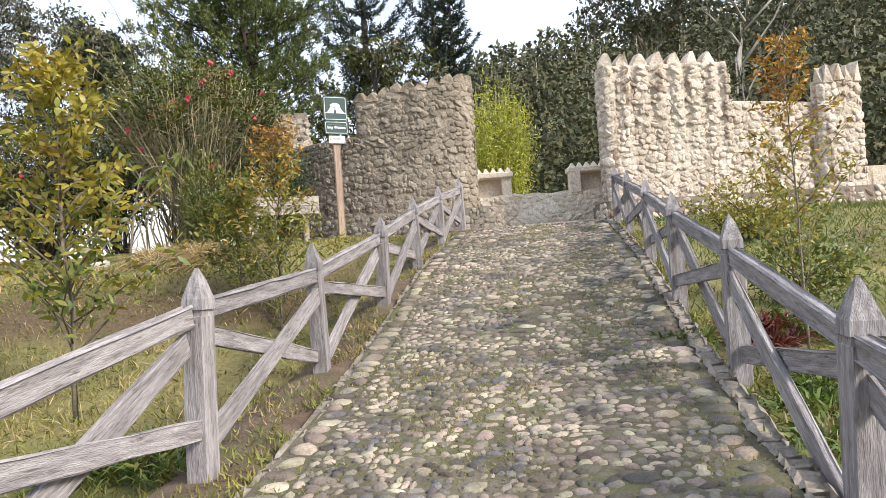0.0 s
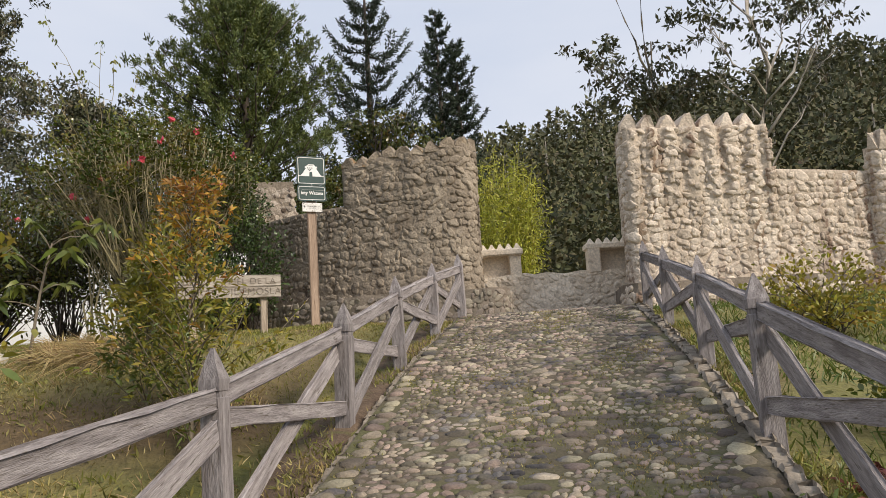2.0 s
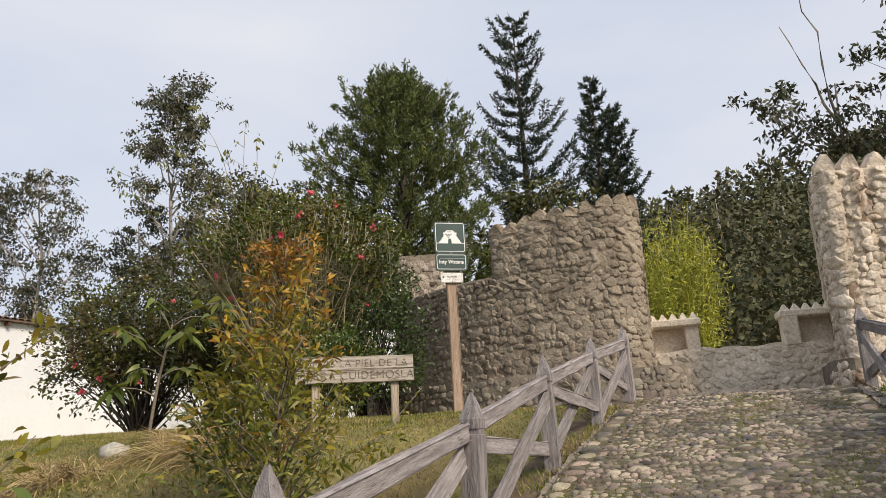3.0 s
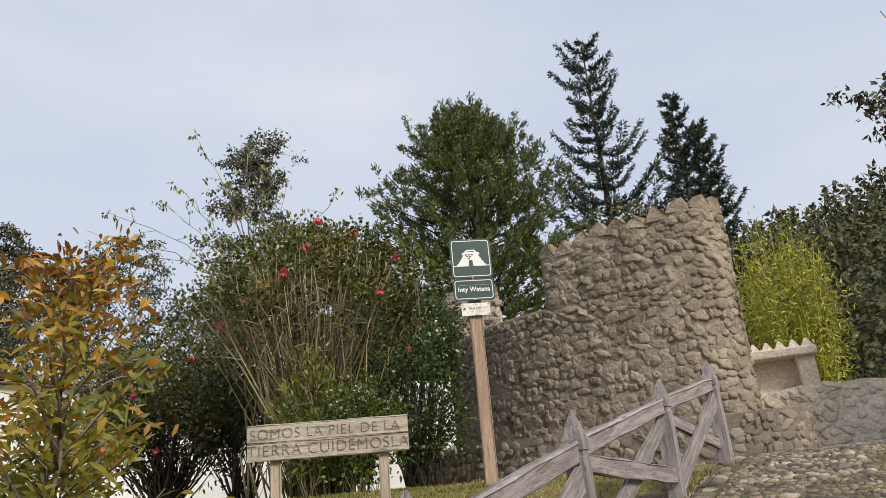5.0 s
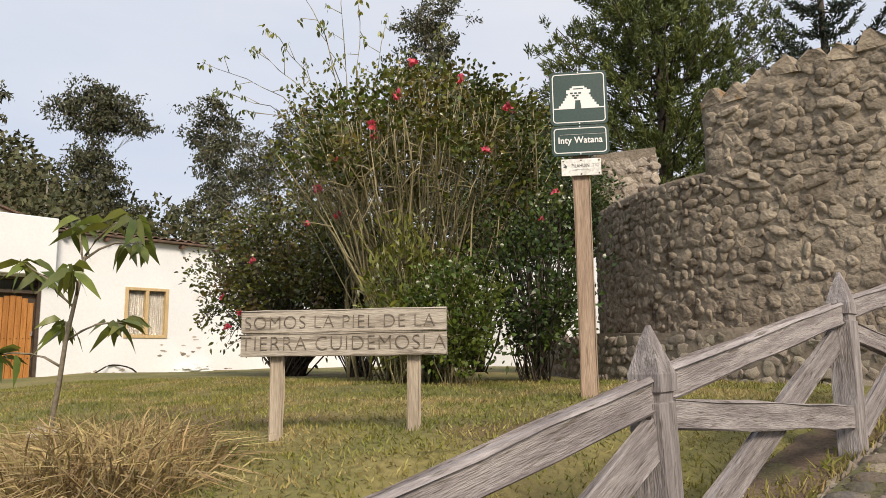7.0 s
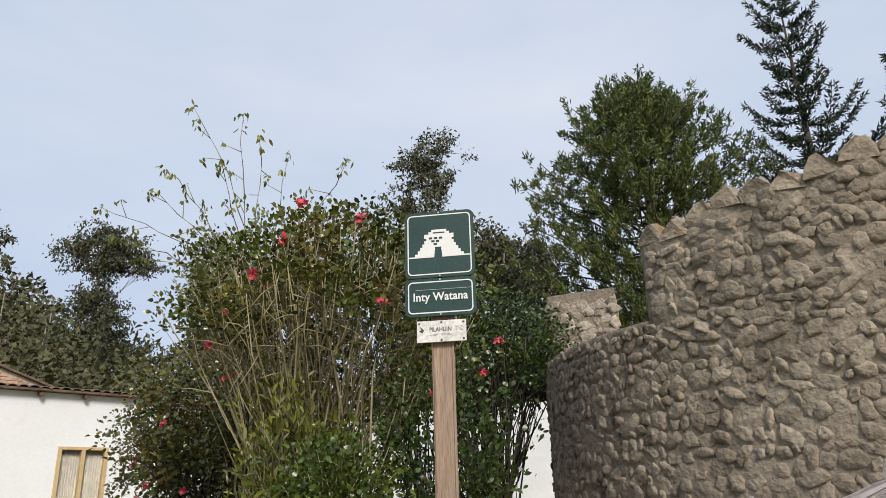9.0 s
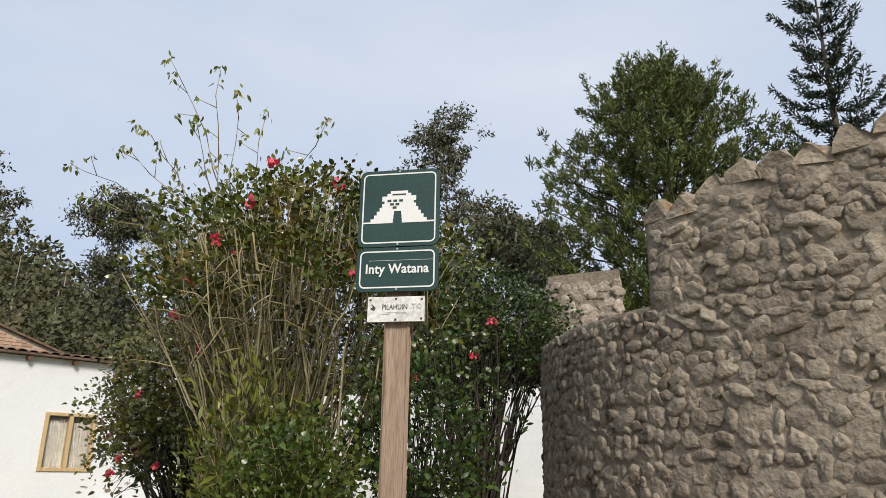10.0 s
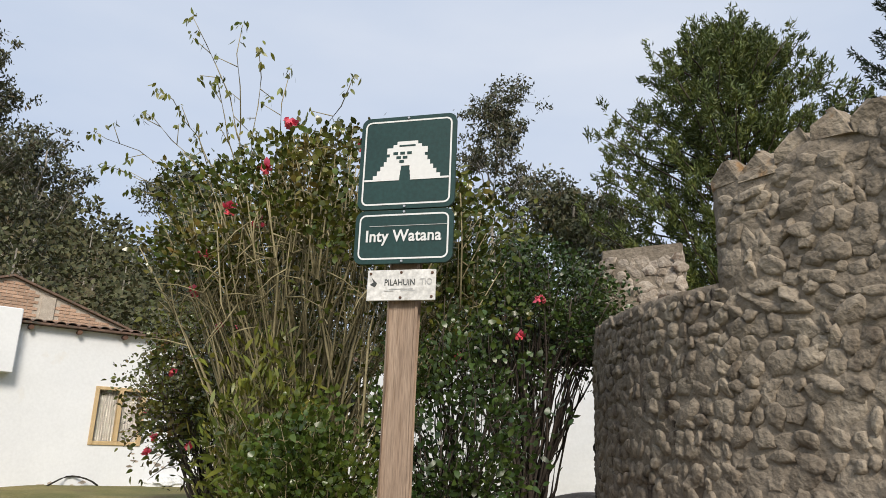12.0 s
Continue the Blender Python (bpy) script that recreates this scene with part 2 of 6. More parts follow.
def box(bm, c, size, bevel=0.0, rz=0.0, rough=0.0):
    """A box of that centre and size, bevelled, its corners a little uneven."""
    m = Matrix.Translation(c) @ Matrix.Rotation(radians(rz), 4, "Z") @ Matrix.Diagonal((*size, 1))
    vs = bmesh.ops.create_cube(bm, size=1, matrix=m)["verts"]
    if rough:
        for v in vs:
            v.co += Vector([random.uniform(-rough, rough) for _ in range(3)])
    if bevel:
        es = list({e for v in vs for e in v.link_edges})
        bmesh.ops.bevel(bm, geom=es, offset=bevel, segments=1, affect="EDGES", profile=0.5)
    return vs


def beam(bm, p0, p1, w, h, cuts=5, wear=0.006, side=None):
    """A hewn plank from p0 to p1, w thick across and h high, waney along its edges."""
    p0, p1 = Vector(p0), Vector(p1)
    d = (p1 - p0).normalized()
    across = side.normalized() if side else d.cross(Vector((0, 0, 1))).normalized()
    up = across.cross(d).normalized()
    rings = []
    ch = min(w, h) * 0.16
    for i in range(cuts + 1):
        c = p0.lerp(p1, i / cuts)
        k = 1 + random.uniform(-1, 1) * wear / h * 1.2
        ring = []
        for a, b in ((-1, -1), (1, -1), (1, 1), (-1, 1)):
            for e in (0, 1):
                da = w / 2 - (ch if (e == 0) == (a * b > 0) else 0)
                db = h / 2 - (ch if (e == 0) != (a * b > 0) else 0)
                o = across * (a * da + random.uniform(-wear, wear) * 0.5) + up * (b * db * k + random.uniform(-wear, wear) * 0.6)
                ring.append(bm.verts.new(c + o))
        rings.append(ring)
    for r0, r1 in zip(rings, rings[1:]):
        for j in range(8):
            bm.faces.new((r0[j], r0[(j + 1) % 8], r1[(j + 1) % 8], r1[j]))
    bm.faces.new(rings[0][::-1])
    bm.faces.new(rings[-1])


def tube(bm, pts, radii, sides=6):
    """A tapered tube along points."""
    rings = []
    pts = [Vector(p) for p in pts]
    for i, p in enumerate(pts):
        d = (pts[min(i + 1, len(pts) - 1)] - pts[max(i - 1, 0)]).normalized()
        a = d.orthogonal().normalized()
        b = d.cross(a)
        rings.append([bm.verts.new(p + (a * math.cos(t) + b * math.sin(t)) * radii[i]) for t in [2 * math.pi * j / sides for j in range(sides)]])
    for r0, r1 in zip(rings, rings[1:]):
        best = min(range(sides), key=lambda k: (r1[k].co - r0[0].co).length)
        r1[:] = r1[best:] + r1[:best]
        for j in range(sides):
            bm.faces.new((r0[j], r0[(j + 1) % sides], r1[(j + 1) % sides], r1[j]))
    bm.faces.new(rings[-1])
    bm.faces.new(rings[0][::-1])


def polygon(bm, pts, y0, y1):
    """A plate cut to an outline in x and z, from y0 to y1."""
    a = [bm.verts.new((x, y0, z)) for x, z in pts]
    b = [bm.verts.new((x, y1, z)) for x, z in pts]
    bm.faces.new(a)
    bm.faces.new(b[::-1])
    for i in range(len(pts)):
        j = (i + 1) % len(pts)
        bm.faces.new((a[j], a[i], b[i], b[j]))


def rounded(w, h, r, n=4):
    pts = []
    for cx, cz, a0 in ((w / 2 - r, h / 2 - r, 0), (-w / 2 + r, h / 2 - r, 90), (-w / 2 + r, -h / 2 + r, 180), (w / 2 - r, -h / 2 + r, 270)):
        for i in range(n + 1):
            a = radians(a0 + 90 * i / n)
            pts.append((cx + r * math.cos(a), cz + r * math.sin(a)))
    return pts


def lettering(name, text, size, m, material, parent, label="", space=1.0, depth=0.0008, bold=0.0):
    """Flat lettering in the built-in font, standing in the local x-z plane of m."""
    cu = bpy.data.curves.new(name, "FONT")
    cu.body, cu.size, cu.align_x, cu.align_y, cu.extrude, cu.space_character = text, size, "CENTER", "CENTER", depth, space
    cu.offset = bold
    tmp = bpy.data.objects.new(name, cu)
    scene.collection.objects.link(tmp)
    bpy.context.view_layer.update()
    me = bpy.data.meshes.new_from_object(tmp)
    bpy.data.objects.remove(tmp)
    bpy.data.curves.remove(cu)
    me.transform(m @ Matrix.Rotation(radians(90), 4, "X"))
    me.materials.clear()
    me.materials.append(M[material])
    ob = new(name, me)
    ob.parent = parent
    return tagged(ob, label)


def interp(x, xs, ys):
    return float(np.interp(x, xs, ys))


# ---------------------------------------------------------------- the lie of the land
AX, AY = 0.2923, 0.9563                   # direction of the ramp


def ru(u, s):
    """World x, y of a place u metres right of the ramp's axis and s metres along it."""
    return u * AY + s * AX, s * AY - u * AX


def us(x, y):
    return x * AY - y * AX, x * AX + y * AY


RAMP_S = (-8, 1.0, 4.5, 6.3, 8.0, 10.0, 12.4, 13.6, 14.6, 17.5)
RAMP_Z = (-0.05, 0.02, 0.40, 0.62, 0.93, 1.36, 1.78, 1.99, 2.05, 2.08)


def ramp_z(s):
    return interp(s, RAMP_S, RAMP_Z)


def ramp_left(s):
    return interp(s, (3.5, 6, 8, 11, 14), (-1.42, -1.56, -1.68, -1.78, -1.78))


def ramp_right(s):
    return interp(s, (4, 8, 11, 13.5), (1.1, 1.03, 0.93, 0.82))


def smooth(a, b, x):
    t = min(1.0, max(0.0, (x - a) / (b - a)))
    return t * t * (3 - 2 * t)


def ground_z(x, y):
    """Height of the open ground: lower grass, the bank, the lawn terrace and the hills behind."""
    u, s = us(x, y)
    near = ramp_z(s)
    if u < 0:
        lawn = interp(s, (-8, 4, 6, 7.6, 8.5, 10.5, 13, 40), (0.0, 0.2, 0.42, 0.85, 1.48, 1.86, 2.0, 2.05))
        dip = near - 0.06 - 0.1 * smooth(-1.9, -2.4, u) * smooth(9.5, 7, s)
        k = smooth(-2.1, -3.3, u)
    else:
        lawn = interp(s, (-8, 5, 8, 11, 14, 17, 40), (-0.1, 0.22, 0.7, 1.25, 1.85, 2.1, 2.2))
        dip = near - 0.09
        k = smooth(1.2, 3.0, u)
    z = dip * (1 - k) + lawn * k
    d = math.hypot(x, y - 10)
    if d > 16:
        az = math.degrees(math.atan2(x, y - 10))
        h = interp(az, (-180, -120, -85, -68, -60, -48, -20, 0, 12, 40, 80, 130, 180), (2, 8, 28, 25, 18, 7, 5, 8, 21, 24, 16, 3, 2))
        start = interp(az, (-180, -90, -40, -10, 10, 60, 180), (40, 21, 40, 40, 26, 24, 40))
        z += h * smooth(start, start + 80, d) + 0.06 * h * max(0, (d - start - 85)) ** 0.72
    return z + 0.035 * noise.noise((x * 0.9, y * 0.9, 0)) + 0.012 * noise.noise((x * 4, y * 4, 5))


def stretch_axis(lo, hi, fine, far, c):
    """Coordinates that are dense from lo to hi and thin out to the horizon."""
    mid = list(np.arange(lo, hi, fine))
    out, step, a = [], fine, hi
    while a < far:
        out.append(a)
        step *= 1.16
        a += step
    low, step, a = [], fine, lo - fine
    while a > -far:
        low.append(a)
        step *= 1.16
        a -= step
    return low[::-1] + mid + out


def make_ground():
    xs, ys = stretch_axis(-9, 12, 0.28, 600, 0), stretch_axis(-1, 20, 0.28, 600, 0)
    verts, faces = [], []
    for y in ys:
        for x in xs:
            u, s = us(x, y)
            z = ground_z(x, y)
            if ramp_left(s) + 0.02 < u < ramp_right(s) - 0.02 and -9 < s < 18:
                z = min(z, ramp_z(s) - 0.16)
            verts.append((x, y, z))
    w = len(xs)
    for j in range(len(ys) - 1):
        for i in range(w - 1):
            faces.append((j * w + i, j * w + i + 1, (j + 1) * w + i + 1, (j + 1) * w + i))
    ob = new("ground", raw_mesh("ground", verts, faces, "ground", True))
    tagged(ob, "rough grass and bare brown soil rising to wooded hills", "ground", kind="structure")


make_ground()


def make_ramp():
    verts, faces = [], []
    n, m = 86, 12
    for i in range(n + 1):
        s = -6 + 23.6 * i / n
        a, b = ramp_left(s), ramp_right(s)
        for j in range(m + 1):
            u = a + (b - a) * j / m
            x, y = ru(u, s)
            verts.append((x, y, ramp_z(s) + 0.02 * noise.noise((x * 1.5, y * 1.5, 2))))
    for i in range(n):
        for j in range(m):
            k = i * (m + 1) + j
            faces.append((k, k + 1, k + m + 2, k + m + 1))
    ob = new("pavement", raw_mesh("pavement", verts, faces, "ramp_bed", True))
    return tagged(ob, "cobbled ramp of river stones with grass in its joints", "pavement", kind="structure")


pavement = make_ramp()


# ---------------------------------------------------------------- stone walls
def path_points(pts, step=0.12):
    """A smooth line through a few plan points, with distance along it and outward normal."""
    pts = [Vector((*p, 0)) for p in pts]
    ext = [2 * pts[0] - pts[1]] + pts + [2 * pts[-1] - pts[-2]]
    line = []
    for i in range(1, len(ext) - 2):
        p0, p1, p2, p3 = ext[i - 1:i + 3]
        k = max(2, int((p2 - p1).length / step * 2))
        for j in range(k):
            t = j / k
            line.append(0.5 * ((2 * p1) + (p2 - p0) * t + (2 * p0 - 5 * p1 + 4 * p2 - p3) * t * t + (3 * p1 - p0 - 3 * p2 + p3) * t ** 3))
    line.append(pts[-1])
    dist = [0.0]
    for a, b in zip(line, line[1:]):
        dist.append(dist[-1] + (b - a).length)
    count = int(dist[-1] / step) + 1
    out = []
    for i in range(count + 1):
        d = dist[-1] * i / count
        x, y = np.interp(d, dist, [p.x for p in line]), np.interp(d, dist, [p.y for p in line])
        out.append([float(d), float(x), float(y), 0, 0])
    for i, o in enumerate(out):
        a, b = out[max(i - 1, 0)], out[min(i + 1, count)]
        tx, ty = b[1] - a[1], b[2] - a[2]
        q = math.hypot(tx, ty)
        o[3], o[4] = ty / q, -tx / q
    return out


def lump(p):
    """Relief of rubble: domes with creases between them."""
    d = noise.voronoi(p)[0]
    return min(1.0, (d[1] - d[0]) * 2.2)


def ribbon(name, line, z0, top, thick, material, parent, label="", rough=0.022, seed=0.0, rubble=0.0, rows=22, relief=None):
    """A wall along a line: uneven front, top and back. Its front is on the line's right-hand side."""
    verts, faces = [], []
    for d, x, y, nx, ny in line:
        zt = top(d)
        for k in range(rows + 1):
            z = z0 + (zt - z0) * k / rows
            o = rough * noise.noise((x * 2.6 + seed, y * 2.6, z * 2.6)) + rough * 0.7 * noise.noise((x * 7, y * 7 + seed, z * 7))
            if rubble:
                o += rubble * (lump(Vector((x * 6.6 + seed, y * 6.6, z * 7.6))) - 0.4)
            if relief:
                o += relief(d, z)
            verts.append((x + nx * o, y + ny * o, z))
        for k in (rows, 0):
            z = z0 + (zt - z0) * k / rows
            verts.append((x - nx * thick, y - ny * thick, z + 0.02 * noise.noise((x * 3, y * 3, 9)) * (k > 0)))
    w = rows + 3
    for i in range(len(line) - 1):
        for k in range(w - 1):
            a = i * w + k
            faces.append((a, a + w, a + w + 1, a + 1))
    for e in (0, (len(line) - 1) * w):
        f = [e + k for k in range(w)]
        faces.append(f if e == 0 else f[::-1])
    ob = new(name, raw_mesh(name, verts, faces, material, bool(rubble)))
    ob.parent = parent
    return tagged(ob, label)


def dome(seed, ring=8, square=2.6, jag=1.0):
    """A lumpy half-buried stone of half-size 1 in x and y and height 1 in z."""
    rnd = random.Random(seed)
    verts, faces = [], []
    ph = [rnd.uniform(0, 6.28) for _ in range(3)]
    for r, h in ((1.0, -0.2), (0.9, 0.5), (0.55, 0.9)):
        for k in range(ring):
            a = 2 * math.pi * k / ring + rnd.uniform(-0.2, 0.2) * jag
            c, s = math.cos(a), math.sin(a)
            q = (abs(c) ** square + abs(s) ** square) ** (-1 / square)
            q *= 1 + jag * (0.16 * math.sin(2 * a + ph[0]) + 0.12 * math.sin(3 * a + ph[1]) + rnd.uniform(-0.08, 0.08))
            verts.append((r * q * c, r * q * s, h + ((rnd.uniform(-0.24, 0.24) + 0.22 * math.cos(a + ph[2])) * jag if h > 0 else 0)))
    verts.append((rnd.uniform(-0.2, 0.2), rnd.uniform(-0.2, 0.2), 1.0))
    for i in range(2):
        for k in range(ring):
            faces.append((i * ring + k, i * ring + (k + 1) % ring, (i + 1) * ring + (k + 1) % ring, (i + 1) * ring + k))
    for k in range(ring):
        faces.append((2 * ring + k, 2 * ring + (k + 1) % ring, 3 * ring))
    return verts, faces


def lump_stone(seed, ring=10):
    """A flattish, many-cornered wall stone with rounded shoulders, its rim sunk in the mortar."""
    rnd = random.Random(seed)
    corners = rnd.choice((4, 4, 5, 5, 6))
    turn, squash = rnd.uniform(0, 6.28), rnd.uniform(-0.12, 0.12)
    verts, faces = [], []
    wob = [rnd.uniform(0.74, 1.2) for _ in range(ring)]
    tx, ty = rnd.uniform(-0.45, 0.45), rnd.uniform(-0.45, 0.45)
    for r, h in ((1.0, -0.5), (0.93, 0.25), (0.78, 0.72), (0.42, 0.86)):
        for k in range(ring):
            a = 2 * math.pi * k / ring
            w = (a - turn) % (2 * math.pi / corners) - math.pi / corners
            q = (0.55 + 0.45 * math.cos(math.pi / corners) / math.cos(w)) * 1.12 * wob[k]
            x, y = r * q * math.cos(a) * (1 + squash), r * q * math.sin(a) * (1 - squash)
            verts.append((x, y, h + (tx * x + ty * y if h > 0 else 0) + (rnd.uniform(-0.26, 0.26) if h > 0.3 else 0)))
    verts.append((0, 0, 0.9 + rnd.uniform(-0.3, 0.2)))
    for i in range(3):
        for k in range(ring):
            faces.append((i * ring + k, i * ring + (k + 1) % ring, (i + 1) * ring + (k + 1) % ring, (i + 1) * ring + k))
    for k in range(ring):
        faces.append((3 * ring + k, 3 * ring + (k + 1) % ring, 4 * ring))
    return verts, faces


DOMES = [lump_stone(i) for i in range(32)]
PEBBLES = [dome(100 + i, 8, 2.3, 0.8) for i in range(14)]


def lay_pieces(name, mats, near, parent, material, far_material, shapes, limit, far_label, round_off=False):
    """Pieces nearest to a place become objects that share meshes; the rest is joined."""
    order = sorted(range(len(mats)), key=lambda i: (mats[i].translation.xy - Vector(near)).length)
    picked = order[:limit]
    shared = [raw_mesh(name, v, f, material, round_off) for v, f in shapes]
    for n, i in enumerate(picked):
        ob = bpy.data.objects.new(name, shared[(i * 7 + n) % len(shared)])
        scene.collection.objects.link(ob)
        ob.parent = parent
        ob.matrix_parent_inverse = Matrix.Identity(4)
        ob.matrix_basis = mats[i]
    rest = order[limit:]
    if rest:
        verts, faces, base = [], [], 0
        for i in rest:
            v, f = shapes[i % len(shapes)]
            a = np.array(mats[i])
            p = np.array(v) @ a[:3, :3].T + a[:3, 3]
            verts.extend(p.tolist())
            faces.extend([tuple(k + base for k in q) for q in f])
            base += len(v)
        ob = new(name + "_fill", raw_mesh(name + "_fill", verts, faces, far_material, round_off))
        ob.parent = parent
        tagged(ob, far_label, kind="stuff")


def wall_stones(line, z0, top, ch, cw, depth, rnd, relief=None, d0=None, d1=None, fill=1.06):
    """Where the stones of a rubble wall sit: uneven courses, each stone of its own width."""
    ds = [p[0] for p in line]
    out = []
    lo, hi = (ds[0] if d0 is None else d0), (ds[-1] if d1 is None else d1)
    z = z0
    while True:
        h = ch * rnd.uniform(0.75, 1.3)
        d = lo + rnd.uniform(0, cw * 0.5)
        any_left = False
        while d < hi:
            w = cw * rnd.choice((0.5, 0.7, 0.9, 1.0, 1.25, 1.7)) * rnd.uniform(0.85, 1.15)
            c = d + w / 2
            zz = z + h / 2 + rnd.uniform(-0.35, 0.35) * h
            if zz + h * 0.4 < top(c):
                any_left = True
                x, y, nx, ny = (float(np.interp(c, ds, [p[k] for p in line])) for k in (1, 2, 3, 4))
                q = math.hypot(nx, ny)
                nx, ny = nx / q, ny / q
                n_, t_ = Vector((nx, ny, rnd.uniform(-0.1, 0.1))).normalized(), Vector((-ny, nx, rnd.uniform(-0.8, 0.8))).normalized()
                b_ = n_.cross(t_).normalized()
                t_ = b_.cross(n_)
                o = relief(c, zz) if relief else 0.0
                m = Matrix((t_ * w / 2 * fill, b_ * h / 2 * fill * rnd.uniform(0.8, 1.25), n_ * depth * rnd.uniform(0.5, 1.35))).transposed().to_4x4()
                m.translation = (x + nx * (o - 0.004), y + ny * (o - 0.004), zz)
                out.append(m)
            d += w
        z += h
        if not any_left and z > z0 + 0.5:
            return out


def merlons(line, top, d0, d1, pitch, w, h, back, parent, material, rnd):
    """Pointed cap stones along a wall's crest."""
    ds = [p[0] for p in line]
    d = d0
    while d < d1:
        x, y, nx, ny = (float(np.interp(d, ds, [p[k] for p in line])) for k in (1, 2, 3, 4))
        bm = bmesh.new()
        ww, hh = w * rnd.uniform(0.88, 1.1), h * rnd.uniform(0.8, 1.15)
        lean = rnd.uniform(-0.03, 0.03)
        prof = [(-ww / 2, -0.06), (ww / 2, -0.06), (ww * 0.42, hh * 0.3), (ww * 0.12 + lean, hh * 0.93), (lean, hh), (-ww * 0.14 + lean, hh * 0.9), (-ww * 0.43, hh * 0.28)]
        rings = []
        for k, q in ((0, 0.94), (0.06, 1.0), (back * 0.6, 1.0), (back, 0.9)):
            rings.append([bm.verts.new((px * q + rnd.uniform(-0.022, 0.022), k - 0.03 + rnd.uniform(-0.02, 0.02), pz * q + rnd.uniform(-0.024, 0.024))) for px, pz in prof])
        for r0, r1 in zip(rings, rings[1:]):
            for j in range(len(prof)):
                bm.faces.new((r0[j], r1[j], r1[(j + 1) % len(prof)], r0[(j + 1) % len(prof)]))
        bm.faces.new(rings[0])
        bm.faces.new(rings[-1][::-1])
        bmesh.ops.recalc_face_normals(bm, faces=bm.faces)
        ob = part("cap_stone", bm, material, parent)
        ob.matrix_basis = Matrix.Translation((x, y, top(d))) @ Matrix.Rotation(math.atan2(nx, -ny), 4, "Z")
        d += pitch


rnd_w = random.Random(5)
L_LINE = path_points([(-1.5, 19.6), (-1.47, 18.9), (-1.22, 17.95), (-0.82, 17.28), (-0.18, 16.62), (0.55, 16.13), (1.55, 15.74), (2.4, 15.53), (2.84, 15.6), (3.06, 15.9), (3.1, 16.6)], 0.05)
L_STEP = next(p[0] for p in L_LINE if p[1] > 0.57)
L_END = L_LINE[-1][0]


def left_low(d):
    return 4.25


def left_high(d):
    return interp(d, (L_STEP, L_STEP + 2.2, L_END), (5.0, 5.2, 5.2)) + 0.03 * math.sin(d * 5)


def left_ribs(d, z):
    return 0.035 * abs(math.sin(math.pi * (d - L_STEP) / 0.54)) * smooth(3.7, 4.9, z) if d > L_STEP else 0.0


def left_top(d):
    return left_low(d) if d < L_STEP else left_high(d)


wall_left = thing("wall_left", "curved grey-brown rubble wall with pointed crest and damp stains", "wall", kind="structure")
low_line = [p for p in L_LINE if p[0] <= L_STEP + 0.001]
high_line = [p for p in L_LINE if p[0] >= L_STEP - 0.001]
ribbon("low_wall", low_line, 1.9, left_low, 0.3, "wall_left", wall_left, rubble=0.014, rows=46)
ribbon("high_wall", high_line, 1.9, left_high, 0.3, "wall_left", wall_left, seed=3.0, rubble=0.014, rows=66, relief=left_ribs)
merlons(L_LINE, left_high, L_STEP + 0.13, L_END - 0.75, 0.27, 0.3, 0.15, 0.24, wall_left, "cap_left", rnd_w)

stub = thing("wall_pier", "square grey-brown rubble pier behind the low wall", "wall", kind="structure")
STUB_LINE = path_points([(-1.72, 19.5), (-1.55, 18.92), (-1.46, 18.86), (-0.66, 18.92), (-0.57, 18.98), (-0.74, 19.5)], 0.08)
ribbon("pier_body", STUB_LINE, 1.9, lambda d: 5.42, 0.5, "wall_left", stub, seed=8.0, rough=0.008)

plinth = thing("plinth_left", "low pebble-faced stone plinth with a flat ledge", "plinth", kind="structure")
P_LINE = path_points([(-2.25, 20.2), (-2.22, 18.95), (-1.98, 17.85), (-1.45, 16.8), (-0.6, 15.88), (0.4, 15.25), (1.5, 14.92), (2.4, 14.76), (3.0, 14.78), (3.32, 15.0), (3.5, 15.5), (3.52, 16.3)])
ribbon("plinth_body", P_LINE, 1.75, lambda d: 2.5 + 0.015 * math.sin(d * 3), 0.9, "plinth", plinth, seed=5.0)

# the tower right of the ramp's head, its low curtain wall and corner tower
wall_right = thing("wall_right", "pale cream rubble tower with pointed merlons and dark streaks", "wall", kind="structure")
R_LINE = path_points([(6.35, 17.4), (5.95, 16.2), (5.56, 15.1), (5.55, 14.88), (5.7, 14.76), (6.4, 14.75), (8.16, 14.75)], 0.06)
R_END = R_LINE[-1][0]
R_START = next(p[0] for p in R_LINE if p[2] < 14.9)


def flutes(d, z):
    return 0.11 * abs(math.sin(math.pi * (d - R_START) / 0.365 + 0.5)) * smooth(3.0, 4.4, z) if d > R_START else 0.0


R_TOP = 5.16
ribbon("tower_wall", R_LINE, 1.8, lambda d: R_TOP, 0.5, "wall_right", wall_right, seed=2.0, rubble=0.014, rows=60, relief=flutes)
merlons(R_LINE, lambda d: R_TOP, R_START + 0.12, R_END, 0.365, 0.33, 0.27, 0.42, wall_right, "stone_right", rnd_w)
bm = bmesh.new()
box(bm, (8.1, 15.2, 3.5), (0.16, 0.9, 3.3), 0.02)
part("tower_end", bm, "wall_right", wall_right)
C_LINE = path_points([(8.16, 14.84), (9.2, 14.86), (10.2, 14.9)], 0.07)
ribbon("curtain_wall", C_LINE, 1.8, lambda d: 4.38 - 0.05 * d, 0.45, "wall_right", wall_right, seed=6.0, rubble=0.014, rows=40)
K_LINE = path_points([(10.16, 14.95), (10.22, 14.72), (10.4, 14.66), (11.0, 14.68), (11.15, 14.8), (11.3, 15.6)], 0.1)
ribbon("corner_tower", K_LINE, 1.8, lambda d: 4.7, 0.4, "wall_right", wall_right, seed=9.0)
merlons(K_LINE, lambda d: 4.7, 0.2, K_LINE[-1][0] - 0.3, 0.22, 0.21, 0.32, 0.3, wall_right, "wall_right", rnd_w)
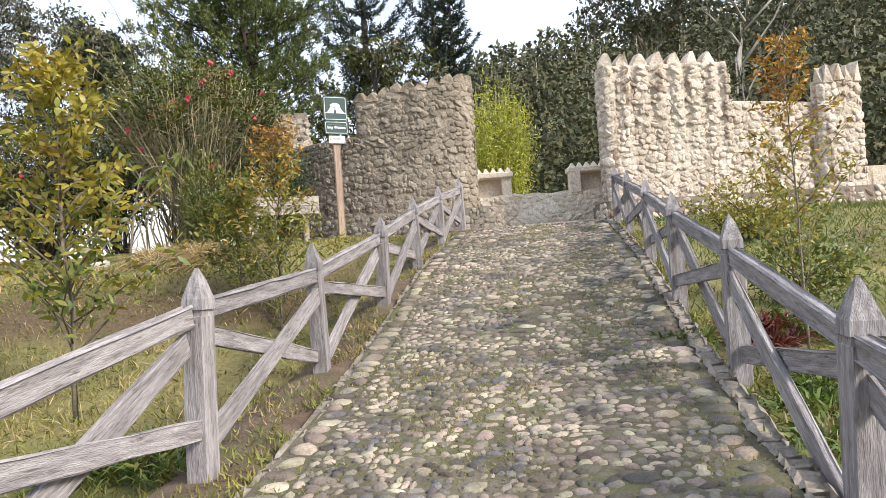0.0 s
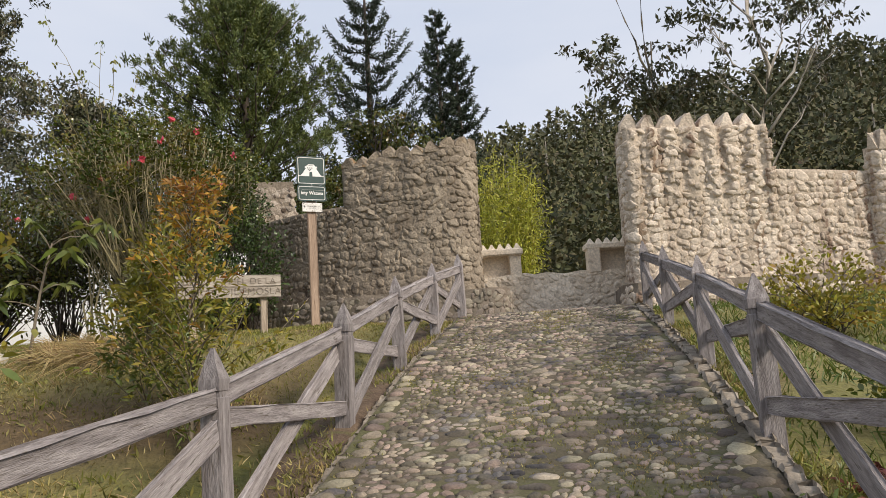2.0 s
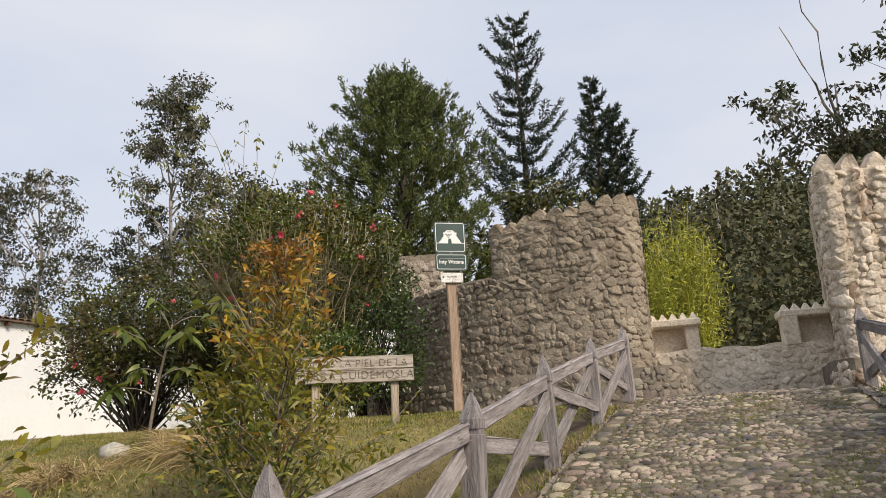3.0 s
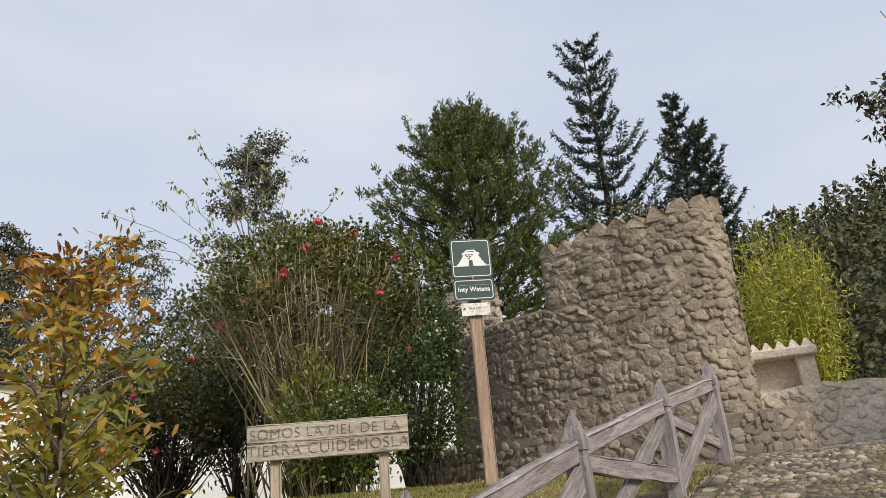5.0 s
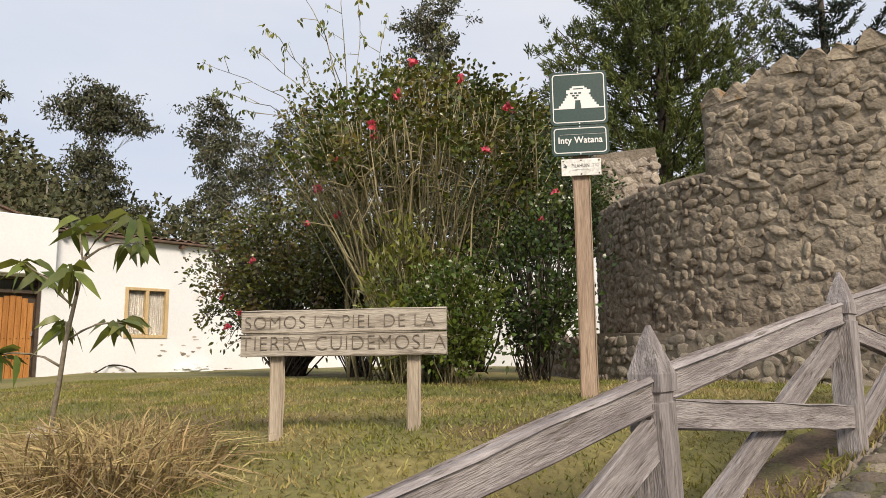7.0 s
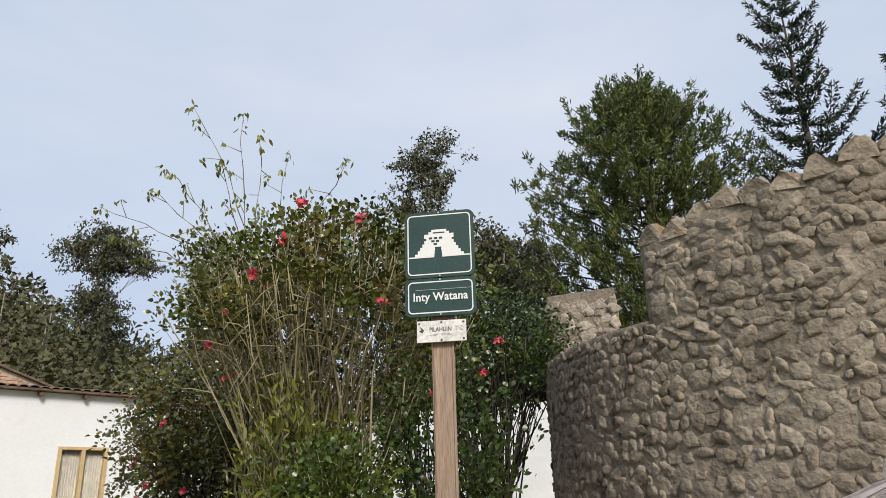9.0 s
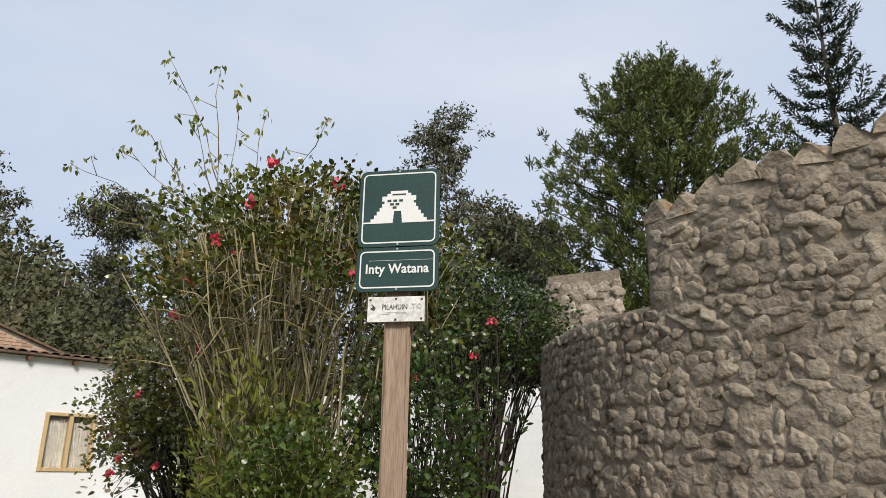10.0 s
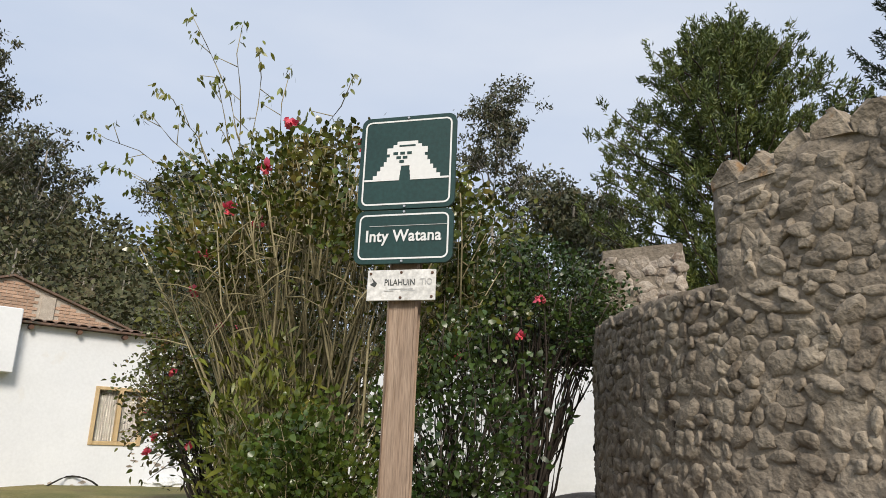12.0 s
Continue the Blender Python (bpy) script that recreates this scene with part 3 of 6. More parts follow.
F_LINE = path_points([(11.25, 15.2), (14.5, 15.6), (22, 17)])
ribbon("far_wall", F_LINE, 1.6, lambda d: 2.9, 0.45, "wall_right", wall_right, seed=12.0)
plinth_r = thing("plinth_right", "low pebble-faced stone plinth in front of the pale tower", "plinth", kind="structure")
Q_LINE = path_points([(5.8, 16.6), (5.42, 15.3), (5.28, 14.75), (5.34, 14.44), (5.6, 14.34), (8, 14.34), (11.4, 14.3)])
ribbon("plinth_body", Q_LINE, 1.6, lambda d: 2.42, 0.7, "plinth", plinth_r, seed=7.0)

# parapet that closes the head of the ramp, with its two niches
parapet = thing("parapet", "low pale stone parapet with two square niches", "wall", kind="structure")
A_LINE = path_points([(2.9, 16.78), (4.0, 16.66), (5.2, 16.5), (6.3, 16.37)])
ribbon("parapet_body", A_LINE, 1.85, lambda d: 2.86 + 0.02 * math.sin(d * 9), 0.35, "parapet", parapet, rough=0.015, seed=4.0)
for cx, side in ((3.52, 1), (5.78, -1)):
    bm = bmesh.new()
    yy = 16.78 - 0.11 * (cx - 2.9)
    jx = cx + side * 0.37
    box(bm, (jx, yy + 0.14, 3.06), (0.24, 0.34, 0.5), 0.02, -7, 0.012)
    box(bm, (cx - side * 0.5, yy + 0.16, 3.06), (0.24, 0.34, 0.5), 0.02, -7, 0.012)
    box(bm, (cx, yy + 0.12, 3.33), (1.04, 0.38, 0.13), 0.02, -7, 0.012)
    box(bm, (cx, yy + 0.3, 3.06), (0.9, 0.06, 0.48), 0.0, -7)
    for k in range(6):
        xx = cx - 0.42 + 0.165 * k
        bmesh.ops.create_cone(bm, cap_ends=True, segments=4, radius1=0.1, radius2=0.02, depth=0.11,
                              matrix=pose(xx, yy + 0.05 - 0.11 * (xx - cx), 3.44, 0, 0, 45))
    part("niche", bm, "parapet", parapet)


# ---------------------------------------------------------------- fences
def fence(name, label, posts, heights, flip):
    f = thing(name, label, "fence")
    places = []
    for i, (u, s) in enumerate(posts):
        x, y = ru(u, s)
        z = ground_z(x, y) if not heights else heights[i][0]
        places.append(Vector((x, y, z)))
        h = heights[i][1] - z
        bm = bmesh.new()
        w = 0.125 * random.uniform(0.93, 1.08)
        secs = [(-0.35, 1.0), (0.3 * h, 1.0), (h - 0.27, 1.0), (h - 0.265, 0.86), (h - 0.235, 0.86), (h - 0.23, 1.0), (h - 0.17, 1.0), (h - 0.07, 0.5), (h, 0.1)]
        rings = []
        for zz, q in secs:
            rings.append([bm.verts.new((a * w / 2 * q + random.uniform(-0.004, 0.004), b * w / 2 * q + random.uniform(-0.004, 0.004), zz)) for a, b in ((-1, -1), (1, -1), (1, 1), (-1, 1))])
        for r0, r1 in zip(rings, rings[1:]):
            for j in range(4):
                bm.faces.new((r0[j], r0[(j + 1) % 4], r1[(j + 1) % 4], r1[j]))
        bm.faces.new(rings[-1])
        bm.faces.new(rings[0][::-1])
        bmesh.ops.bevel(bm, geom=[e for e in bm.edges if abs(e.verts[0].co.z - e.verts[1].co.z) > 0.2], offset=0.008, segments=1, affect="EDGES")
        ob = part("post", bm, "wood_grey", f)
        ob.matrix_basis = pose(x, y, z, random.uniform(-1.5, 1.5), random.uniform(-1.5, 1.5), -17 + random.uniform(-5, 5))
    for i in range(len(posts) - 1):
        a, b = places[i], places[i + 1]
        ha, hb = heights[i][1] - a.z, heights[i + 1][1] - b.z
        d = (b - a).normalized()
        a2, b2 = a + d * 0.06, b - d * 0.06
        across = Vector((d.y, -d.x, 0)).normalized()
        for nm, pa, pb, w, h, off in (("top_rail", 0.78 * ha, 0.77 * hb, 0.075, 0.12, 0.0),
                                      ("brace", 0.12 * ha, 0.63 * hb, 0.04, 0.135, 0.022 * (-1) ** i),
                                      ("brace", 0.67 * ha, 0.2 * hb, 0.04, 0.115, -0.022 * (-1) ** i)):
            bm = bmesh.new()
            p0, p1 = a2 + Vector((0, 0, pa)) + across * off, b2 + Vector((0, 0, pb)) + across * off
            mid = (p0 + p1) / 2
            length = (p1 - p0).length
            beam(bm, (0, 0, -length / 2), (0, 0, length / 2), w, h, 6, 0.007, Vector((0, 1, 0)))
            ob = part(nm, bm, "wood_grey", f)
            zax = (p1 - p0).normalized()
            xax = across.cross(zax).normalized()
            yax = zax.cross(xax)
            rot = Matrix((xax, yax, zax)).transposed().to_4x4()
            ob.matrix_basis = Matrix.Translation(mid) @ rot
    return f


LEFT_POSTS = [(-1.85, 0.4), (-1.86, 2.5), (-1.88, 4.56), (-1.92, 6.62), (-1.91, 8.66), (-1.89, 10.47), (-1.9, 12.44), (-1.72, 13.63)]
LEFT_H = [(0.0, 1.0), (0.15, 1.2), (0.42, 1.513), (0.51, 1.693), (0.98, 2.015), (1.40, 2.381), (1.76, 2.713), (2.0, 2.947)]
fence("fence_left", "weathered grey timber fence with pointed posts and cross braces", LEFT_POSTS, LEFT_H, 1)
RIGHT_POSTS = [(1.3, 1.9), (1.27, 3.95), (1.24, 5.97), (1.16, 7.97), (1.13, 10.06), (1.08, 12.35), (1.03, 14.5)]
RIGHT_H = [(-0.05, 1.0), (0.12, 1.28), (0.49, 1.633), (0.93, 1.968), (1.38, 2.31), (1.72, 2.68), (1.99, 3.02)]
fence("fence_right", "weathered grey timber fence with pointed posts in shade", RIGHT_POSTS, RIGHT_H, 1)


# ---------------------------------------------------------------- signs
def road_sign():
    t = thing("sign_post", "dark green tourist sign with a white pyramid on a wooden post", "sign", 0.245, 12.9, 1.98, 21.4)
    bm = bmesh.new()
    beam(bm, (0, 0.06, -0.3), (0.0, 0.06, 2.28), 0.055, 0.125, 8, 0.003, Vector((0, 1, 0)))
    part("post", bm, "wood_post", t, "reddish brown wooden post")
    for nm, zc, w, h in (("pictogram_plate", 2.175, 0.415, 0.41), ("name_plate", 1.852, 0.415, 0.225)):
        bm = bmesh.new()
        polygon(bm, rounded(w, h, 0.035), 0.0, 0.014)
        p = part(nm, bm, "sign_green", t, "dark green enamel plate")
        p.matrix_basis = Matrix.Translation((0, 0, zc))
        bm = bmesh.new()
        outer, inner = rounded(w - 0.035, h - 0.035, 0.026), rounded(w - 0.049, h - 0.049, 0.02)
        o = [bm.verts.new((x, -0.0015, z)) for x, z in outer]
        i = [bm.verts.new((x, -0.0015, z)) for x, z in inner]
        for k in range(len(o)):
            j = (k + 1) % len(o)
            bm.faces.new((o[k], i[k], i[j], o[j]))
        bmesh.ops.recalc_face_normals(bm, faces=bm.faces)
        part("border", bm, "sign_white", p, "white painted border line")
        for zz in (h / 2 - 0.009, -h / 2 + 0.009):
            bm = bmesh.new()
            bmesh.ops.create_cone(bm, cap_ends=True, segments=10, radius1=0.006, radius2=0.005, depth=0.006, matrix=pose(0, -0.003, zz, 90))
            part("bolt", bm, "steel", p)
        if nm == "pictogram_plate":
            bm = bmesh.new()
            steps = ((-0.082, -0.074, 0.182), (-0.0745, -0.058, 0.145), (-0.0585, -0.038, 0.128), (-0.0385, -0.018, 0.114), (-0.0185, 0.002, 0.1), (0.0015, 0.022, 0.088), (0.0215, 0.036, 0.076), (0.0355, 0.062, 0.088), (0.0615, 0.076, 0.062), (0.0755, 0.09, 0.045))
            for za, zb, hw in steps:
                if za < -0.02:
                    da = 0.03 - 0.12 * (za + 0.082)
                    for xa, xb in ((-hw, -da), (da - 0.012, hw)):
                        box(bm, ((xa + xb) / 2, -0.0015, (za + zb) / 2), (xb - xa, 0.002, zb - za))
                else:
                    box(bm, (0, -0.0015, (za + zb) / 2), (2 * hw, 0.002, zb - za))
            part("pictogram", bm, "sign_white", p, "white stepped pyramid pictogram")
            for x, z, ww, hh in ((-0.05, 0.037, 0.02, 0.012), (-0.02, 0.037, 0.02, 0.012), (0.01, 0.037, 0.02, 0.012), (-0.036, 0.018, 0.02, 0.012), (-0.008, 0.018, 0.02, 0.012), (-0.022, 0.0, 0.02, 0.012), (0.0, 0.07, 0.07, 0.007)):
                bm = bmesh.new()
                box(bm, (x, -0.0035, z), (ww, 0.001, hh))
                part("pictogram_mark", bm, "sign_green", p)
        else:
            lettering("lettering", "Inty Watana", 0.076, Matrix.Translation((0, -0.003, 0.0)) @ Matrix.Diagonal((0.82, 0.95, 0.9, 1)), "sign_white", p, "white lettering", 1.04, 0.0008, 0.0016)
            bm = bmesh.new()
            box(bm, (0.02, -0.002, 0.045), (0.33, 0.0006, 0.0025))
            part("scratch", bm, "print_faint", p)
    bm = bmesh.new()
    box(bm, (0, 0.01, 1.652), (0.285, 0.008, 0.125), 0.002)
    p = part("small_plate", bm, "sign_dirty", t, "small white plate with dark print")
    lettering("lettering", "PILAHUIN", 0.036, Matrix.Translation((-0.005, 0.0045, 1.662)) @ Matrix.Diagonal((0.82, 1, 1, 1)), "print_dark", p, "", 1.0)
    lettering("lettering", "TIO", 0.036, Matrix.Translation((0.105, 0.0045, 1.664)) @ Matrix.Diagonal((0.82, 1, 1, 1)), "print_faint", p, "", 1.0)
    for k, (x, z, w) in enumerate(((0.0, 1.636, 0.1), (0.03, 1.629, 0.06), (-0.05, 1.629, 0.04))):
        bm = bmesh.new()
        box(bm, (x, 0.0052, z), (w, 0.0008, 0.004))
        part("print_bar", bm, "print_faint", p)
    bm = bmesh.new()
    polygon(bm, [(-0.125, 1.685), (-0.1, 1.66), (-0.108, 1.645), (-0.13, 1.655), (-0.115, 1.665)], 0.0045, 0.0055)
    part("print_mark", bm, "print_dark", p)
    for x, z in ((0, 1.703), (0, 1.601), (-0.128, 1.7), (0.128, 1.7), (0.128, 1.604)):
        bm = bmesh.new()
        bmesh.ops.create_cone(bm, cap_ends=True, segments=8, radius1=0.006, radius2=0.005, depth=0.004, matrix=pose(x, 0.004, z, 90))
        part("bolt", bm, "rust", p)


road_sign()


def carved_board():
    rz = math.degrees(math.atan2(0.423, 1.103))
    t = thing("wooden_sign", "weathered two-plank board with carved lettering on two legs", "sign", -0.61, 11.2, 1.86, rz)
    for zc, h in ((0.625, 0.128), (0.495, 0.13)):
        bm = bmesh.new()
        beam(bm, (-0.59, 0, zc), (0.59, 0, zc), 0.03, h, 8, 0.004)
        p = part("plank", bm, "wood_board", t)
        text, x, sz = ("SOMOS LA PIEL DE LA", -0.02, 0.105) if zc > 0.6 else ("TIERRA CUIDEMOSLA", 0.0, 0.115)
        lt = lettering("lettering", text, sz, Matrix.Translation((x, -0.0165, zc - (0.008 if zc > 0.6 else -0.004))), "carved", p, "carved dark letters", 1.08, 0.0008, -0.0028)
    for x in (-0.4, 0.39):
        bm = bmesh.new()
        beam(bm, (x, 0.05, -0.3), (x + 0.01, 0.05, 0.6), 0.05, 0.075, 5, 0.004, Vector((0, 1, 0)))
        part("leg", bm, "wood_leg", t)


carved_board()


# ---------------------------------------------------------------- the white house
HX, HY, HZ = -12.95, 17.0, 1.9
HA = math.degrees(math.atan2(0.965, 0.26))       # the long wall's direction


def house():
    t = thing("house", "whitewashed single-storey house with a tiled eave", "house", HX, HY, HZ, HA)
    # wall with its openings, front at local y = 0
    for x0, x1, z0, z1 in ((-6, -1.0, -0.6, 3.12), (-1.0, 0.0, 2.12, 3.12), (0.0, 1.73, -0.6, 3.12), (1.73, 2.75, -0.6, 0.88), (1.73, 2.75, 2.04, 3.12), (2.75, 8.0, -0.6, 3.12)):
        bm = bmesh.new()
        box(bm, ((x0 + x1) / 2, 0.15, (z0 + z1) / 2), (x1 - x0, 0.3, z1 - z0))
        part("front_wall", bm, "whitewash", t)
    for x0, y0, x1, y1 in ((-6, 0.15, -6, 7), (8, 0.15, 8, 7), (-6, 7, 8, 7)):
        bm = bmesh.new()
        box(bm, ((x0 + x1) / 2, (y0 + y1) / 2 + 0.32, 1.25), (abs(x1 - x0) + 0.3, abs(y1 - y0) + 0.02, 3.7))
        part("wall", bm, "whitewash", t)
    bm = bmesh.new()
    box(bm, (-1.6, -0.17, 2.76), (3.5, 0.34, 1.22), 0.015, 0, 0.01)
    part("parapet_box", bm, "whitewash", t, "overhanging white parapet panel over the door")
    bm = bmesh.new()
    box(bm, (1.0, 4.2, 3.2), (14.2, 6.2, 0.08))
    part("roof", bm, "roof", t, "dark weathered roof")
    rnd = random.Random(3)
    # lean-to eave of curved tiles over the front wall
    tiles_v, tiles_f = [], []
    n = 7
    for k in (0, 1):
        for i in range(n):
            a = math.pi * i / (n - 1)
            tiles_v.append((0.1 * math.cos(a), -0.22 if k == 0 else 1.0, 0.055 * math.sin(a) + (0.0 if k == 0 else 0.13)))
            tiles_v.append((0.085 * math.cos(a), -0.22 if k == 0 else 1.0, 0.04 * math.sin(a) + (0.0 if k == 0 else 0.13)))
    for i in range(n - 1):
        a, b = 2 * i, 2 * n + 2 * i
        tiles_f += [(a, a + 2, b + 2, b), (a + 1, b + 1, b + 3, a + 3), (a, a + 1, a + 3, a + 2)]
    tile_me = raw_mesh("tile", tiles_v, tiles_f, "roof")
    eave = bmesh.new()
    box(eave, (4.1, 0.35, 3.15), (7.9, 1.1, 0.04))
    ev = part("eave", eave, "roof", t, "eave of half-round clay tiles")
    for i in range(38):
        ob = bpy.data.objects.new("tile", tile_me)
        scene.collection.objects.link(ob)
        ob.parent = ev
        ob.matrix_basis = Matrix.Translation((0.24 + 0.205 * i, 0, 3.17 + rnd.uniform(-0.008, 0.008)))
    for i in range(9):
        bm = bmesh.new()
        tube(bm, [(0.35 + 0.88 * i, -0.16, 3.06), (0.35 + 0.88 * i, 0.2, 3.08)], [0.05, 0.05], 8)
        part("rafter_end", bm, "rust", t)
    # patches where the whitewash has flaked off, below the window and along the foot
    flake = random.Random(17)
    for k in range(26):
        cx, cz = (flake.gauss(3.3, 0.35), flake.gauss(0.62, 0.12)) if k < 12 else (flake.uniform(0.2, 5.0), flake.uniform(-0.05, 0.22))
        rx, rz = flake.uniform(0.03, 0.1), flake.uniform(0.012, 0.04)
        bm = bmesh.new()
        n = flake.randint(7, 11)
        bm.faces.new([bm.verts.new((cx + rx * flake.uniform(0.5, 1.1) * math.cos(6.283 * i / n), -0.004, cz + rz * flake.uniform(0.5, 1.1) * math.sin(6.283 * i / n))) for i in range(n)])
        part("flaked_patch", bm, "plinth" if k % 3 == 0 else "mortar", t)
    # door
    bm = bmesh.new()
    for x0, x1, z0, z1 in ((-1.0, -0.93, -0.1, 2.12), (-0.07, 0.0, -0.1, 2.12), (-0.93, -0.07, 1.78, 1.85), (-0.93, -0.07, 2.06, 2.12)):
        box(bm, ((x0 + x1) / 2, 0.1, (z0 + z1) / 2), (x1 - x0, 0.14, z1 - z0), 0.006)
    part("door_frame", bm, "door_frame", t, "dark brown door frame")
    bm = bmesh.new()
    box(bm, (-0.5, 0.16, 0.85), (0.86, 0.02, 1.9))
    d = part("door", bm, "door_frame", t, "arched plank door of orange varnished wood")
    for i in range(7):
        x = -0.9 + 0.115 * i
        xc = x + 0.055
        h = 1.36 + 0.38 * math.sqrt(max(0.0, 1 - ((xc + 0.5) / 0.44) ** 2))
        bm = bmesh.new()
        box(bm, (xc, 0.125, h / 2 - 0.05), (0.108, 0.03, h + 0.1), 0.008)
        part("plank", bm, "door", d)
    for i in range(7):
        for z in (0.45, 0.85):
            bm = bmesh.new()
            bmesh.ops.create_icosphere(bm, subdivisions=1, radius=0.014, matrix=Matrix.Translation((-0.845 + 0.115 * i, 0.108, z)))
            part("stud", bm, "rust", d)
    bm = bmesh.new()
    box(bm, (-0.12, 0.09, 0.95), (0.03, 0.05, 0.1), 0.006)
    part("handle", bm, "steel", d)
    bm = bmesh.new()
    box(bm, (-0.5, 0.14, 1.955), (0.86, 0.006, 0.21))
    part("transom_pane", bm, "glass", t).visible_shadow = False
    # window
    bm = bmesh.new()
    for x0, x1, z0, z1 in ((1.73, 1.81, 0.88, 2.04), (2.67, 2.75, 0.88, 2.04), (1.81, 2.67, 1.97, 2.04), (1.81, 2.67, 0.88, 0.96), (2.2, 2.28, 0.96, 1.97)):
        box(bm, ((x0 + x1) / 2, 0.03, (z0 + z1) / 2), (x1 - x0, 0.12, z1 - z0), 0.008)
    w = part("window_frame", bm, "window_frame", t, "pale yellow wooden window frame")
    for x0, x1 in ((1.81, 2.2), (2.28, 2.67)):
        bm = bmesh.new()
        box(bm, ((x0 + x1) / 2, 0.06, 1.465), (x1 - x0, 0.005, 1.01))
        part("pane", bm, "glass", w).visible_shadow = False
        bm = bmesh.new()
        k = 26
        lo = [bm.verts.new((x0 + (x1 - x0) * i / k, 0.11 + 0.018 * math.sin(i * 1.9), 0.9)) for i in range(k + 1)]
        hi = [bm.verts.new((x0 + (x1 - x0) * i / k, 0.11 + 0.014 * math.sin(i * 1.9 + 0.3), 2.02)) for i in range(k + 1)]
        for i in range(k):
            bm.faces.new((lo[i], lo[i + 1], hi[i + 1], hi[i]))
        part("curtain", bm, "curtain", w, "grey lace curtain", True)


house()


def brick_house():
    """The house behind, of which the brick gable shows over the eave."""
    t = thing("brick_house", "house with a bare brick gable and dark sloping roof", "house", HX, HY, HZ, HA)
    ax, az, lo, half = 1.94, 6.86, 5.0, 5.4
    bm = bmesh.new()
    polygon(bm, [(ax - half, -0.5), (ax + half, -0.5), (ax + half, lo), (ax, az), (ax - half, lo)], 16.0, 16.25)
    bmesh.ops.recalc_face_normals(bm, faces=bm.faces)
    g = part("gable", bm, "mortar", t, "bare brick gable")
    for x in (ax - half + 0.12, ax + half - 0.12):
        bm = bmesh.new()
        box(bm, (x, 19.1, 2.2), (0.24, 5.7, 5.4))
        part("wall", bm, "whitewash", t)
    bm = bmesh.new()
    box(bm, (3.3, 15.97, 5.3), (0.5, 0.09, 1.9), 0.01, 0, 0.008)
    part("pilaster", bm, "mortar", t, "grey concrete pilaster")
    bv = [(a * 0.5, c * 0.5, e * 0.5) for a in (-1, 1) for c in (-1, 1) for e in (-1, 1)]
    bf = [(0, 1, 3, 2), (4, 6, 7, 5), (0, 4, 5, 1), (2, 3, 7, 6), (0, 2, 6, 4), (1, 5, 7, 3)]
    brick_me = raw_mesh("brick", bv, bf, "brick")
    rnd = random.Random(3)
    for row in range(22):
        z = 4.3 + row * 0.13
        x = ax - half + 0.2 + (row % 2) * 0.17
        while x < ax + half - 0.15:
            if z + 0.09 < az - abs(x - ax) * 0.343 - 0.03 and not 2.86 < x < 3.74:
                ob = bpy.data.objects.new("brick", brick_me)
                scene.collection.objects.link(ob)
                ob.parent = g
                ob.matrix_basis = Matrix.Translation((x, 15.995 + rnd.uniform(-0.006, 0.006), z)) @ Matrix.Diagonal((0.36, 0.05, 0.105, 1))
            x += 0.39
    for xa, za, xb, zb in ((ax, az, ax + half + 0.35, lo - 0.12), (ax - half - 0.35, lo - 0.12, ax, az)):
        bm = bmesh.new()
        polygon(bm, [(xa, za + 0.02), (xb, zb + 0.02), (xb, zb + 0.1), (xa, za + 0.1)], 15.8, 22.0)
        bmesh.ops.recalc_face_normals(bm, faces=bm.faces)
        part("roof", bm, "roof", t, "dark weathered roof")


brick_house()
gw = thing("wall_garden", "long whitewashed wall behind the shrubs", "wall", kind="structure")
GW_LINE = path_points([(-10.9, 24.6), (-6, 24.4), (1.5, 25.6)], 0.5)
ribbon("wall_body", GW_LINE, 1.5, lambda d: 4.7, 0.3, "whitewash", gw, rough=0.01)


# ---------------------------------------------------------------- plants
def leafmat(name, a, b, spots=None, tr=0.25, rough=0.5, spot=0.62, vary=0.35, hue=0.02):
    M[name] = surface(name, a, b, 1.3, rough, 0.0, 12, spots, spot, spot_scale=1.7, island=vary, leaf=tr * 0.65, hue=hue)


leafmat("leaf_hibiscus", (0.048, 0.068, 0.015), (0.13, 0.142, 0.025), (0.18, 0.145, 0.036), 0.25, 0.22, 0.6, 0.45, 0.035)
leafmat("leaf_dark", (0.042, 0.056, 0.015), (0.105, 0.112, 0.025), (0.15, 0.105, 0.036), 0.2, 0.24, 0.6, 0.45, 0.03)
leafmat("leaf_hedge", (0.026, 0.05, 0.012), (0.066, 0.1, 0.02), None, 0.2, 0.32)
leafmat("leaf_lance", (0.095, 0.12, 0.02), (0.185, 0.19, 0.03), (0.22, 0.19, 0.035), 0.3, 0.4)
leafmat("leaf_gloss", (0.06, 0.095, 0.016), (0.13, 0.165, 0.027), None, 0.25, 0.3)
leafmat("leaf_orange", (0.36, 0.165, 0.025), (0.44, 0.27, 0.035), (0.27, 0.10, 0.03), 0.4, 0.5, 0.6)
leafmat("leaf_yellow", (0.21, 0.205, 0.03), (0.36, 0.29, 0.036), (0.34, 0.19, 0.03), 0.5, 0.45, 0.62)
leafmat("leaf_sapling", (0.09, 0.125, 0.022), (0.175, 0.185, 0.032), None, 0.35, 0.42)
leafmat("needle_pine", (0.058, 0.085, 0.02), (0.125, 0.15, 0.032), None, 0.15, 0.6)
leafmat("needle_fir", (0.018, 0.032, 0.018), (0.038, 0.056, 0.028), None, 0.08, 0.6)
leafmat("leaf_euc", (0.042, 0.052, 0.025), (0.085, 0.09, 0.042), (0.10, 0.08, 0.04), 0.12, 0.55, 0.58)
leafmat("leaf_bamboo", (0.28, 0.30, 0.03), (0.42, 0.41, 0.05), None, 0.35, 0.5)
